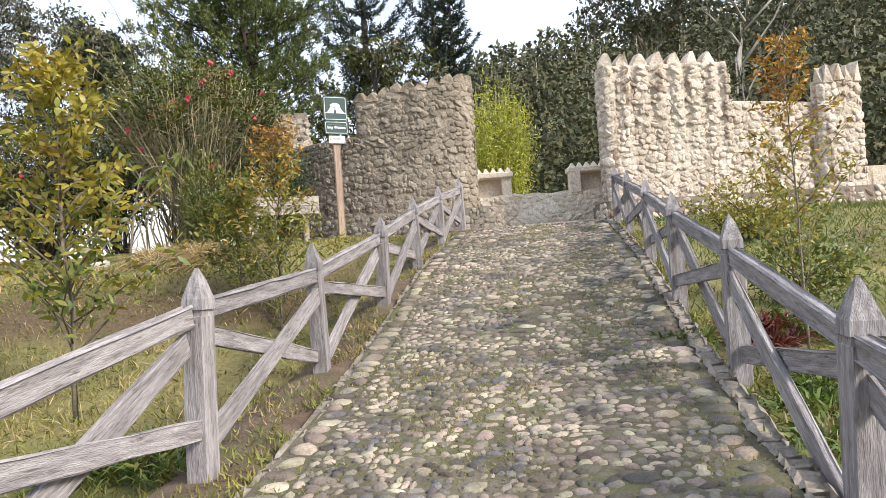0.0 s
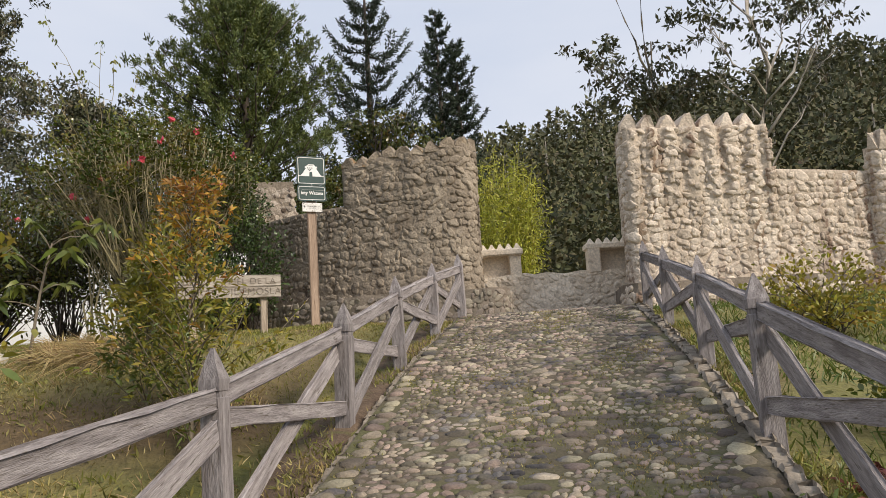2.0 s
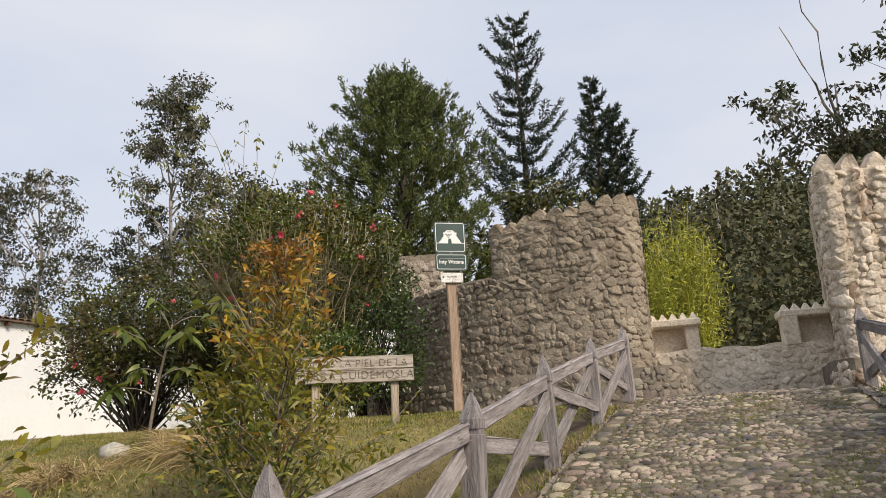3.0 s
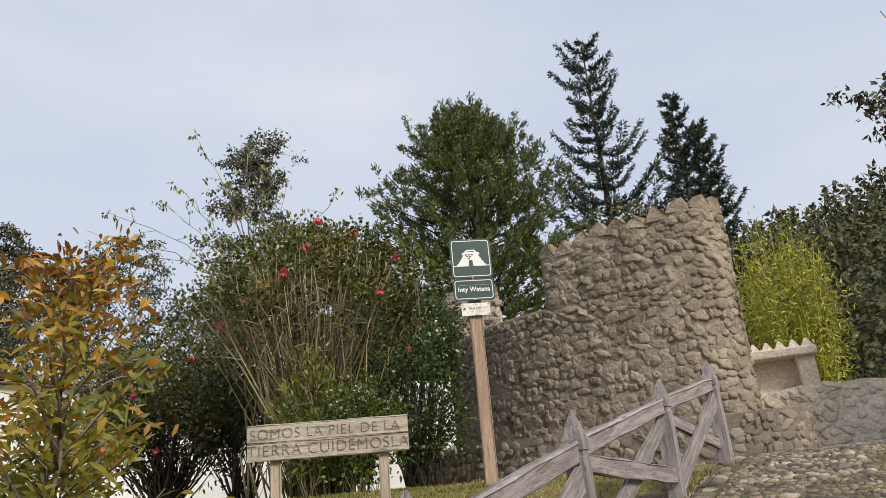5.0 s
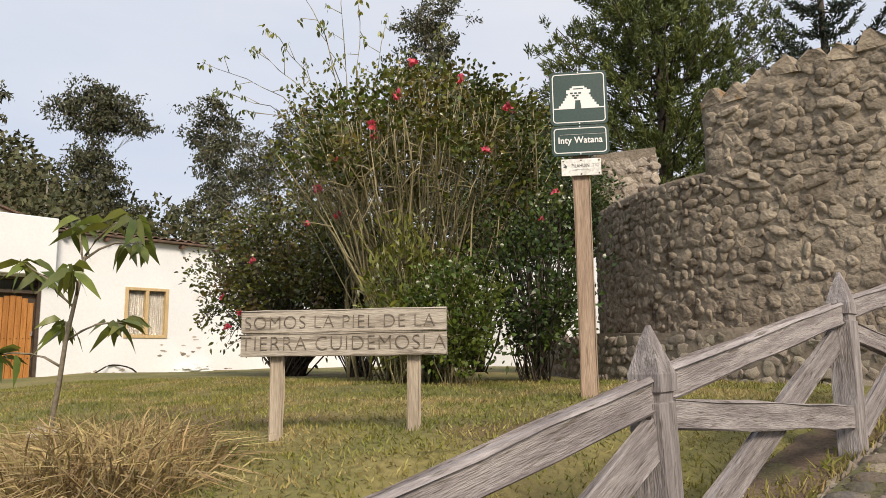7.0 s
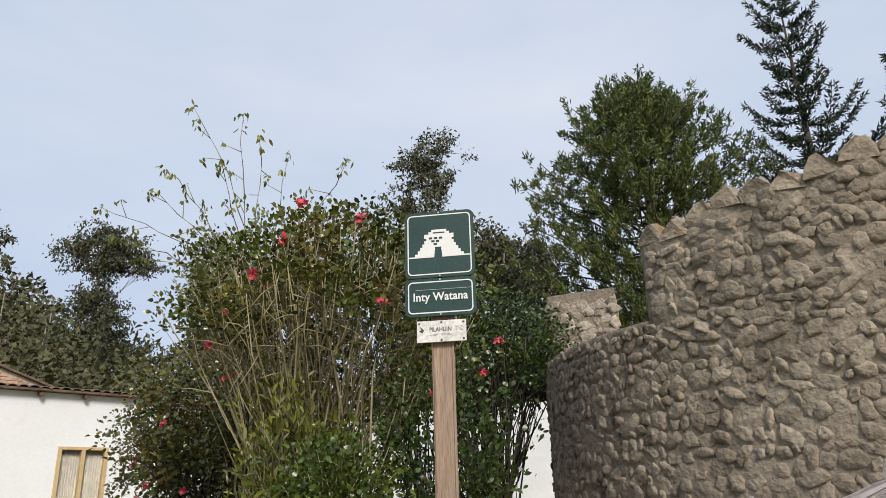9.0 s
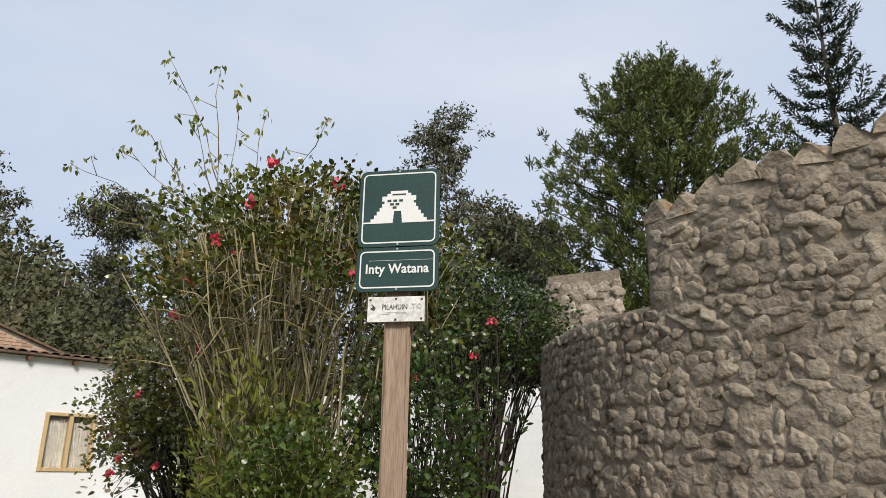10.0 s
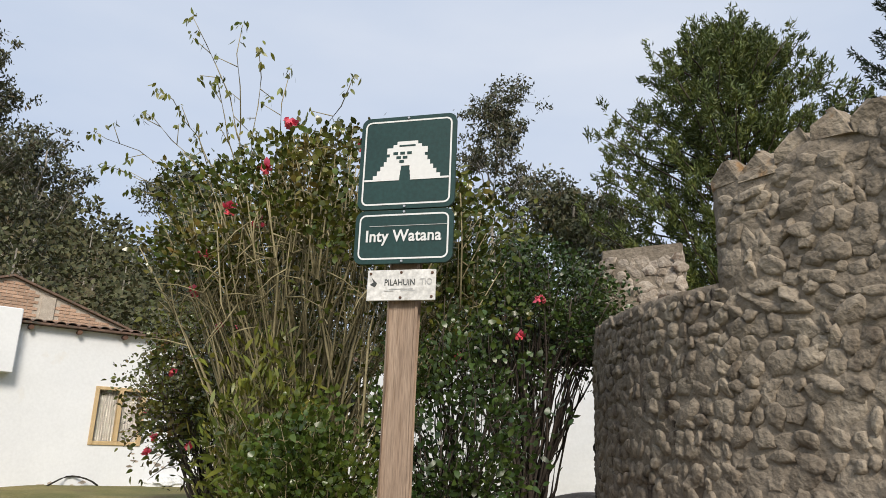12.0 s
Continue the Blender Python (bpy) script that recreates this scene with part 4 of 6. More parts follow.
leafmat("leaf_forest", (0.048, 0.056, 0.024), (0.098, 0.102, 0.042), (0.13, 0.11, 0.054), 0.1, 0.75, 0.58, 0.35)
leafmat("grass_green", (0.15, 0.165, 0.032), (0.26, 0.24, 0.055), (0.32, 0.255, 0.10), 0.3, 0.6, 0.54, 0.4)
leafmat("grass_dry", (0.33, 0.24, 0.11), (0.52, 0.41, 0.2), (0.17, 0.11, 0.05), 0.25, 0.7, 0.6, 0.4)
leafmat("leaf_red", (0.10, 0.018, 0.018), (0.17, 0.045, 0.03), None, 0.25, 0.5)
leafmat("leaf_strap", (0.07, 0.115, 0.02), (0.15, 0.185, 0.032), (0.22, 0.19, 0.05), 0.3, 0.45)
leafmat("petal", (0.62, 0.06, 0.10), (0.72, 0.12, 0.17), None, 0.3, 0.5, vary=0.15, hue=0.01)
M["bark_grey"] = surface("bark_grey", (0.15, 0.125, 0.09), (0.24, 0.205, 0.15), 5, 0.9, 0.5, 40)
M["bark_stem"] = surface("bark_stem", (0.25, 0.215, 0.115), (0.36, 0.31, 0.18), 5, 0.85, 0.3, 40)
M["bark_dark"] = surface("bark_dark", (0.045, 0.035, 0.028), (0.08, 0.062, 0.048), 5, 0.9, 0.5, 40)
M["bark_pale"] = surface("bark_pale", (0.30, 0.27, 0.23), (0.42, 0.39, 0.34), 2, 0.85, 0.3, 20)

rng = np.random.default_rng(11)


def unit(a):
    return a / np.maximum(np.linalg.norm(a, axis=1, keepdims=True), 1e-9)


SIMPLE = ("needle", "leaf_euc", "leaf_forest", "grass", "leaf_bamboo")


def leaf_mesh(name, pos, dirs, length, width, material, fold=0.25, droop=0.0):
    """Many bent leaves, each with its own edges: two triangles far off, four near by."""
    n = len(pos)
    d = unit(dirs)
    r = unit(rng.normal(size=(n, 3)))
    side = unit(np.cross(d, r))
    nrm = np.cross(side, d)
    L, W = np.broadcast_to(length, n)[:, None], np.broadcast_to(width, n)[:, None]

    def at(t, half):
        c = pos + d * L * t - np.array([0, 0, 1.0]) * L * droop * t * t * 1.6
        return c + side * W * half + nrm * W * fold * abs(half) * 1.6

    tip = at(1.0, 0.0)
    if material.startswith(SIMPLE):
        v = np.stack([pos, at(0.42, 0.5), tip, at(0.42, -0.5)], 1)
        tris = [0, 1, 3, 1, 2, 3]
    else:
        v = np.stack([pos, at(0.3, 0.46), at(0.62, 0.42), tip, at(0.62, -0.42), at(0.3, -0.46)], 1)
        tris = [0, 1, 5, 1, 2, 4, 1, 4, 5, 2, 3, 4]
    k = v.shape[1]
    v = v.reshape(-1, 3).astype(np.float32)
    f = (np.arange(n)[:, None] * k + np.array(tris)).reshape(-1).astype(np.int32)
    me = bpy.data.meshes.new(name)
    me.vertices.add(len(v))
    me.vertices.foreach_set("co", v.reshape(-1))
    me.loops.add(len(f))
    me.loops.foreach_set("vertex_index", f)
    me.polygons.add(len(f) // 3)
    me.polygons.foreach_set("loop_start", np.arange(0, len(f), 3, dtype=np.int32))
    me.update(calc_edges=True)
    me.materials.append(M[material])
    return me


def leaves(name, pos, dirs, length, width, material, parent=None, label="", fold=0.25, droop=0.0):
    ob = new(name, leaf_mesh(name, np.asarray(pos, float), np.asarray(dirs, float), length, width, material, fold, droop))
    ob.parent = parent
    return tagged(ob, label)


def curve_pts(p0, p1, sag, n=6, wob=0.03):
    """Points of a bent stem from p0 to p1; sag bends its middle up (+) or down (-)."""
    p0, p1 = np.array(p0, float), np.array(p1, float)
    t = np.linspace(0, 1, n)[:, None]
    p = p0 + (p1 - p0) * t
    p[:, 2] += sag * 4 * (t * (1 - t))[:, 0]
    k = np.linalg.norm(p1 - p0) * wob
    p[1:-1] += rng.normal(scale=k, size=(n - 2, 3))
    return p


def along(pts, t):
    pts = np.asarray(pts)
    q = np.linspace(0, 1, len(pts))
    return np.stack([np.interp(t, q, pts[:, k]) for k in range(3)], 1)


def shoots(bm, base, stems, r0, spread0):
    """Stems as tubes; returns their lines. stems: list of tips with a bend."""
    lines = []
    for tip, sag, thick in stems:
        a = rng.uniform(0, 6.28)
        q = spread0 * math.sqrt(rng.uniform())
        p0 = (base[0] + q * math.cos(a), base[1] + q * math.sin(a), base[2] - 0.05)
        pts = curve_pts(p0, tip, sag, 6, 0.02)
        n = len(pts)
        tube(bm, pts, [thick * (1 - 0.75 * i / (n - 1)) for i in range(n)], 5)
        lines.append(pts)
    return lines


def flowers(places, parent, size=0.072):
    for p in places:
        k = 16
        d = np.concatenate([unit(np.array([[math.cos(a), math.sin(a), 0.35 * (-1) ** i] for i, a in enumerate(np.linspace(0, 6.28 * 3, k))]) @ np.array(Euler((rng.uniform(0.6, 1.5), 0, rng.uniform(-0.8, 0.8))).to_matrix()).T)])
        pos = np.repeat(np.array([p]), k, 0) + rng.normal(scale=0.012, size=(k, 3))
        leaves("flower", pos, d, size * rng.uniform(0.7, 1.0, k), size * 0.75, "petal", parent, "red double hibiscus flower", 0.3)


def shrub(name, label, x, y, base_r, crown, stems, leafs, size, material, bark, thick=0.014, lower=0.45, flower_at=(), wide=0.45, inner=0.35, up=0.35, sag=0.1, thin=None):
    """A many-stemmed shrub. crown: centre x, y, z and radii; leaves sit along the outer stems and in the crown."""
    z = ground_z(x, y)
    t = thing(name, label, "shrub", x, y, z)
    cx, cy, cz, rx, ry, rz = crown
    bm = bmesh.new()
    tips = []
    for _ in range(stems):
        v = unit(rng.normal(size=(1, 3)))[0]
        v[2] = abs(v[2]) if rng.uniform() < 0.75 else v[2] * 0.5
        q = rng.uniform(0.75, 1.0)
        tips.append(((cx + v[0] * rx * q - x, cy + v[1] * ry * q - y, cz + v[2] * rz * q - z), sag * rng.uniform(0.3, 1.2), thick * rng.uniform(0.6, 1.3)))
    lines = shoots(bm, (0, 0, 0), tips, thick, base_r)
    twigs = []
    for pts in lines:
        for _ in range(4):
            a = along(pts, [rng.uniform(lower, 0.95)])[0]
            e = a + unit(rng.normal(size=(1, 3)) + [0, 0, 0.5])[0] * rng.uniform(0.15, 0.4) * (rx + rz) * 0.4
            tw = curve_pts(a, e, 0.02, 3)
            tube(bm, tw, [thick * 0.45, thick * 0.35, thick * 0.15], 4)
            twigs.append(tw)
    part("branchwork", bm, bark, t, "", True)
    n1 = int(leafs * 0.62)
    lines_all = lines + twigs * 2
    pick = rng.integers(0, len(lines_all), n1)
    tt = np.array([rng.uniform(lower if i < len(lines) else 0.1, 1.0) for i in pick])
    pos = np.array([along(lines_all[i], [q])[0] for i, q in zip(pick, tt)]) + rng.normal(scale=size * 0.7, size=(n1, 3))
    n2 = leafs - n1
    v = unit(rng.normal(size=(n2, 3)))
    q = rng.uniform(inner, 1.0, (n2, 1)) ** 0.5
    lump = 1 + 0.16 * np.sin(v[:, :1] * 5 + 1) * np.cos(v[:, 1:2] * 6) + 0.1 * np.sin(v[:, 2:3] * 9 + v[:, :1] * 7)
    p2 = np.array([cx - x, cy - y, cz - z]) + v * q * lump * [rx, ry, rz]
    pos = np.concatenate([pos, p2])
    pos = pos[pos[:, 2] > 0.08]
    if thin:
        pos = pos[(pos[:, 2] + z > thin[0] + 0.25 * np.sin(pos[:, 0] * 4)) | (rng.uniform(size=len(pos)) < np.where(pos[:, 1] > 0.15, 0.5, thin[1]))]
    c = np.array([cx - x, cy - y, cz - z - rz * 0.5])
    dirs = unit(pos - c) * 0.7 + rng.normal(scale=0.6, size=pos.shape) + [0, 0, up]
    L = size * rng.uniform(0.6, 1.3, len(pos))
    leaves("foliage", pos, dirs, L, L * wide, material, t, "", 0.22, 0.15)
    flowers([(fx - x, fy - y, fz - z) for fx, fy, fz in flower_at], t)
    return t


# the tall hibiscus by the signs, with bare fanning stems below its leaves
hib = shrub("hibiscus", "tall hibiscus with bare fanning stems and red flowers", -2.5, 15.15, 0.42, (-2.55, 15.05, 4.55, 1.85, 1.3, 1.15), 190, 17000, 0.074, "leaf_hibiscus", "bark_stem",
            0.017, 0.7, [(-2.75, 14.55, 4.78), (-3.42, 14.75, 3.97), (-1.7, 14.7, 5.32), (-2.1, 14.05, 5.0), (-3.1, 14.3, 4.5), (-2.35, 13.95, 4.7), (-1.95, 14.1, 5.35), (-1.3, 14.5, 4.4), (-3.6, 14.6, 4.3), (-1.15, 14.75, 4.9)], 0.55, 0.6, 0.5, 0.1, (4.4, 0.09))


def hibiscus_tops():
    """Upright leafy spikes on top of the hibiscus."""
    pos, dirs = [], []
    bm = bmesh.new()
    for _ in range(75):
        a, q = rng.uniform(0, 6.28), math.sqrt(rng.uniform())
        p = np.array([1.6 * q * math.cos(a), 1.15 * q * math.sin(a), rng.uniform(3.0, 3.35) - 0.5 * q])
        h = rng.uniform(0.25, 0.6)
        e = p + [rng.uniform(-0.08, 0.08), rng.uniform(-0.08, 0.08), h]
        tube(bm, [p - [0, 0, 0.5], p, e], [0.008, 0.007, 0.003], 4)
        for k in np.linspace(0, 1, 22):
            an = k * 40
            pos.append(p + (e - p) * k)
            dirs.append([math.cos(an), math.sin(an), 0.45])
    tagged(part("spike_branchwork", bm, "bark_stem", hib, "", True), kind="stuff")
    leaves("spike_foliage", pos, dirs, rng.uniform(0.06, 0.1, len(pos)), 0.048, "leaf_hibiscus", hib, "", 0.2, 0.1)


hibiscus_tops()


def wild_shoots():
    """Long bare whips with drooping leaves at their ends."""
    x, y = -3.3, 15.25
    z = ground_z(x, y)
    t = thing("climbing_shrub", "slender bare whips with drooping leaf tufts at the ends", "shrub", x, y, z)
    bm = bmesh.new()
    pos, dirs = [], []
    heart = np.array([-3.2, 14.9, 4.6])
    for tip, sag in (((-3.94, 14.39, 7.14), 0.3), ((-5.27, 14.25, 6.13), 0.25), ((-5.1, 14.3, 5.75), 0.1), ((-4.5, 14.35, 6.2), 0.2), ((-3.1, 14.4, 6.75), 0.05), ((-2.95, 14.5, 6.5), 0.0), ((-3.4, 14.4, 6.3), 0.05),
                     ((-2.6, 14.6, 6.2), -0.1), ((-4.2, 14.3, 6.35), 0.2), ((-4.75, 14.5, 5.45), 0.15), ((-1.9, 14.7, 6.0), 0.0), ((-3.75, 14.5, 5.9), 0.1)):
        tip = np.array(tip)
        p0 = heart + rng.normal(scale=0.15, size=3)
        pts = curve_pts(p0, tip, sag, 8, 0.012)
        tube(bm, pts - [x, y, z], [0.009, 0.008, 0.0075, 0.007, 0.006, 0.005, 0.0045, 0.003], 4)
        for c, n, r in ((1.0, 9, 0.07), (0.93, 4, 0.05), (0.8, 5, 0.06), (0.66, 4, 0.06), (0.5, 4, 0.07)):
            p = along(pts, [c])[0]
            if c < 0.9:
                e = p + unit(rng.normal(size=(1, 3)) + [-0.5, 0, 0.5])[0] * 0.22
                tube(bm, np.array([p, e]) - [x, y, z], [0.005, 0.003], 4)
                p = e
            for _ in range(n):
                pos.append(p + rng.normal(scale=r * 0.45, size=3) - [x, y, z])
                dirs.append(rng.normal(scale=0.45, size=3) + [0, 0, -1.0])
    for _ in range(9):
        a = rng.uniform(0, 6.28)
        tube(bm, curve_pts((0.25 * math.cos(a), 0.25 * math.sin(a), -0.05), heart - [x, y, z], 0.05), [0.016, 0.015, 0.014, 0.013, 0.012, 0.011], 5)
    part("branchwork", bm, "bark_stem", t, "", True)
    leaves("foliage", pos, dirs, rng.uniform(0.05, 0.1, len(pos)), 0.034, "leaf_lance", t, "", 0.2)


wild_shoots()
shrub("bush", "round dark green bush with dark stems and a few pink flowers", -6.15, 17.1, 0.22, (-6.2, 17.2, 3.7, 2.2, 1.1, 1.5), 140, 18500, 0.085, "leaf_dark", "bark_dark", 0.018, 0.45,
      [(-7.2, 16.55, 3.3), (-6.5, 16.25, 3.0), (-6.2, 16.2, 3.8), (-5.8, 16.3, 2.9), (-7.0, 16.5, 2.8), (-5.2, 16.3, 4.3)], 0.55, 0.4, 0.35, 0.1, (2.95, 0.18))
shrub("bush", "low dark bush between the round bush and the hibiscus", -4.5, 16.7, 0.2, (-4.5, 16.6, 3.5, 1.15, 0.9, 1.0), 60, 6500, 0.08, "leaf_dark", "bark_dark", 0.014, 0.45, (), 0.55, 0.4, 0.35, 0.1, (3.0, 0.25))
shrub("hedge_bush", "clipped dense green bush on bare dark stems by the curved wall", -2.2, 18.2, 0.1, (-2.25, 18.3, 4.6, 1.22, 1.0, 1.0), 80, 14500, 0.065, "leaf_hedge", "bark_dark", 0.022, 0.72, [(-1.9, 17.5, 4.2), (-2.7, 17.5, 4.0), (-1.7, 17.6, 4.6)], 0.55, 0.5, 0.35, 0.1, (4.0, 0.05))
shrub("hedge_bush", "dark bare-stemmed bush with dense crown near the white wall", -3.9, 19.4, 0.12, (-3.9, 19.3, 4.4, 1.3, 1.0, 1.0), 40, 8000, 0.07, "leaf_dark", "bark_dark", 0.02, 0.65, (), 0.55, 0.5, 0.35, 0.1, (3.8, 0.1))
shrub("lance_shrub", "yellow-green shrub of lance-shaped leaves in front of the hibiscus", -2.2, 14.4, 0.18, (-2.2, 14.4, 2.95, 0.48, 0.5, 0.9), 34, 2400, 0.13, "leaf_lance", "bark_stem", 0.01, 0.25, (), 0.2, 0.2, 0.6)
shrub("gloss_shrub", "low glossy light green shrub on the lawn", -1.55, 14.3, 0.18, (-1.55, 14.25, 2.7, 0.55, 0.5, 0.68), 34, 4200, 0.06, "leaf_gloss", "bark_stem", 0.009, 0.2, (), 0.6, 0.2, 0.5)
shrub("gloss_shrub", "dark green shrub at the foot of the hibiscus", -1.1, 15.15, 0.2, (-1.05, 15.15, 3.15, 0.8, 0.5, 1.05), 46, 4200, 0.07, "leaf_hedge", "bark_dark", 0.009, 0.25, (), 0.5, 0.2, 0.5)


def sapling(name, label, x, y, top, branches, leafs, size, mats, bark, r=0.022, spread=0.5, low=0.35, wide=0.3, base=None, droop=0.2):
    """A young tree: one thin stem, side twigs, leaves along them; mats: (share up the stem, material)."""
    z = ground_z(x, y) if base is None else base
    t = thing(name, label, "tree", x, y, z)
    h = top - z
    bm = bmesh.new()
    stem = curve_pts((0, 0, -0.1), (rng.uniform(-0.08, 0.08), rng.uniform(-0.08, 0.08), h), 0, 7, 0.008)
    tube(bm, stem, [r * (1 - 0.8 * i / 6) for i in range(7)], 6)
    twigs = []
    for i in range(branches):
        k = low + (0.97 - low) * (i + 0.5) / branches
        a = along(stem, [k])[0]
        an = i * 2.4 + rng.uniform(-0.4, 0.4)
        q = spread * (1.15 - k) / (1.15 - low) * rng.uniform(0.6, 1.15) + 0.05
        e = a + [q * math.cos(an), q * math.sin(an), q * rng.uniform(0.5, 1.3)]
        tw = curve_pts(a, e, 0.03, 4)
        tube(bm, tw, [r * 0.4, r * 0.32, r * 0.22, r * 0.1], 4)
        twigs.append((tw, k))
    part("stem", bm, bark, t, "", True)
    pos, dirs, hh = [], [], []
    for _ in range(leafs):
        tw, k = twigs[rng.integers(0, len(twigs))]
        p = along(tw, [rng.uniform(0.15, 1.0)])[0] + rng.normal(scale=size * 0.45, size=3)
        pos.append(p)
        dirs.append(rng.normal(scale=0.7, size=3) + [0, 0, 0.25] + unit(np.array([tw[-1] - tw[0]]))[0] * 0.8)
        hh.append(p[2] / h + rng.normal(scale=0.14))
    pos, dirs, hh = np.array(pos), np.array(dirs), np.array(hh)
    lo = -9
    for hi, m in mats:
        sel = (hh >= lo) & (hh < hi)
        lo = hi
        if sel.sum() > 2:
            L = size * rng.uniform(0.65, 1.25, sel.sum())
            leaves("foliage", pos[sel], dirs[sel], L, L * wide, m, t, "", 0.2, droop)
    return t


sapling("young_tree", "young tree turning orange at the top, beside the fence", -0.36, 8.22, 2.95, 56, 3000, 0.072, [(0.34, "leaf_sapling"), (0.8, "leaf_yellow"), (9, "leaf_orange")], "bark_grey", 0.018, 0.72, 0.06, 0.27)
sapling("young_tree", "low yellow-green shrubby tree on the bank", -0.8, 8.75, 2.4, 34, 2000, 0.08, [(0.6, "leaf_sapling"), (9, "leaf_yellow")], "bark_grey", 0.014, 0.5, 0.1, 0.3)
sapling("young_tree", "leafy yellow-green tree with a thin pale trunk", -1.8, 6.7, 3.25, 44, 2500, 0.105, [(0.4, "leaf_sapling"), (9, "leaf_yellow")], "bark_grey", 0.026, 0.85, 0.2, 0.34)
sapling("young_tree", "leafy yellow-green tree at the edge of the bank", -3.6, 7.4, 3.3, 40, 2800, 0.12, [(0.5, "leaf_sapling"), (9, "leaf_yellow")], "bark_grey", 0.03, 0.9, 0.2, 0.3)
sapling("young_tree", "thin young tree with orange crown outside the fence", 3.7, 5.75, 2.98, 40, 2300, 0.055, [(0.3, "leaf_sapling"), (0.72, "leaf_yellow"), (9, "leaf_orange")], "bark_grey", 0.012, 0.6, 0.15, 0.34)


def broad_sapling(x, y, top):
    """A thin leaning stem with a few arching branches, each ending in a rosette of drooping broad leaves."""
    z = ground_z(x, y)
    t = thing("young_tree", "leaning sapling with rosettes of large drooping leaves", "tree", x, y, z)
    bm = bmesh.new()
    h = top - z
    stem = curve_pts((0, 0, -0.1), (0.2, 0.05, h * 0.78), 0, 6, 0.012)
    tube(bm, stem, [0.02, 0.018, 0.016, 0.014, 0.012, 0.009], 6)
    pos, dirs = [], []
    for k, dx, dy, dz in ((1.0, 0.55, -0.1, 0.16), (0.98, 0.3, 0.2, 0.1), (0.95, -0.25, 0.1, 0.3), (0.8, 0.32, -0.25, 0.12), (0.75, -0.4, -0.1, 0.3), (0.62, -0.35, 0.2, 0.1), (0.6, 0.15, 0.3, 0.12), (0.48, -0.3, -0.25, 0.08)):
        p = along(stem, [k])[0]
        e = p + [dx, dy, dz]
        br = curve_pts(p, e, 0.05, 5, 0.02)
        tube(bm, br, [0.009, 0.008, 0.007, 0.006, 0.004], 5)
        for q, n in ((1.0, 9), (0.7, 3)):
            c = along(br, [q])[0]
            for _ in range(n):
                a = rng.uniform(0, 6.28)
                pos.append(c + rng.normal(scale=0.02, size=3))
                dirs.append([math.cos(a), math.sin(a), rng.uniform(-0.5, 0.45)])
    part("stem", bm, "bark_grey", t, "", True)
    leaves("foliage", pos, dirs, rng.uniform(0.13, 0.22, len(pos)), 0.062, "leaf_sapling", t, "", 0.25, 0.4)


broad_sapling(-2.55, 10.75, 3.3)
shrub("bush", "low olive and rust-coloured bush on the grass beyond the fence", 6.1, 10.6, 0.25, (6.1, 10.6, 1.85, 0.9, 0.8, 0.6), 30, 2300, 0.075, "leaf_yellow", "bark_dark", 0.01, 0.2)
shrub("bush", "low green bush on the grass beyond the fence", 4.6, 7.2, 0.2, (4.6, 7.2, 1.15, 0.6, 0.6, 0.4), 20, 1300, 0.07, "leaf_sapling", "bark_dark", 0.009, 0.2)


# ---------------------------------------------------------------- trees behind the walls
def tree_frame(name, label, x, y, category="tree"):
    z = ground_z(x, y)
    return thing(name, label, category, x, y, z), z


def pine(x, y, top, radius, low):
    t, z = tree_frame("pine_tree", "broad dark green pine with tufted branches", x, y)
    h = top - z
    bm = bmesh.new()
    tube(bm, [(0, 0, -0.5), (0.1, 0, h * 0.5), (0, 0.1, h * 0.98)], [0.4, 0.28, 0.05], 8)
    pos, dirs = [], []
    zl = low - z
    for i in range(170):
        k = (i + rng.uniform()) / 170
        zz = zl + (h - zl) * k
        an = i * 2.4
        prof = radius * (0.62 + 0.38 * math.sin(min(1.0, k * 2.2) * 1.57)) * (1 - k ** 3.2) * rng.uniform(0.7, 1.12) + 0.4
        e = np.array([prof * math.cos(an), prof * math.sin(an), zz + prof * rng.uniform(0.15, 0.5)])
        b = curve_pts((0, 0, zz - prof * 0.1), e, -0.05 * prof, 5, 0.02)
        tube(bm, b, [0.07, 0.055, 0.045, 0.03, 0.015], 4)
        for q in np.linspace(0.3, 1.0, 17):
            p0 = along(b, [q])[0] + rng.normal(scale=0.26, size=3)
            up = unit(np.array([[math.cos(an) * 0.6, math.sin(an) * 0.6, 1.0]]) + rng.normal(scale=0.25, size=(1, 3)))[0]
            for m in range(44):
                pos.append(p0 + up * rng.uniform(-0.1, 0.3) + rng.normal(scale=0.07, size=3))
                dirs.append(up * 0.9 + rng.normal(scale=0.6, size=3))
    part("trunk", bm, "bark_dark", t, "", True)
    leaves("crown", pos, dirs, rng.uniform(0.15, 0.28, len(pos)), 0.06, "needle_pine", t)


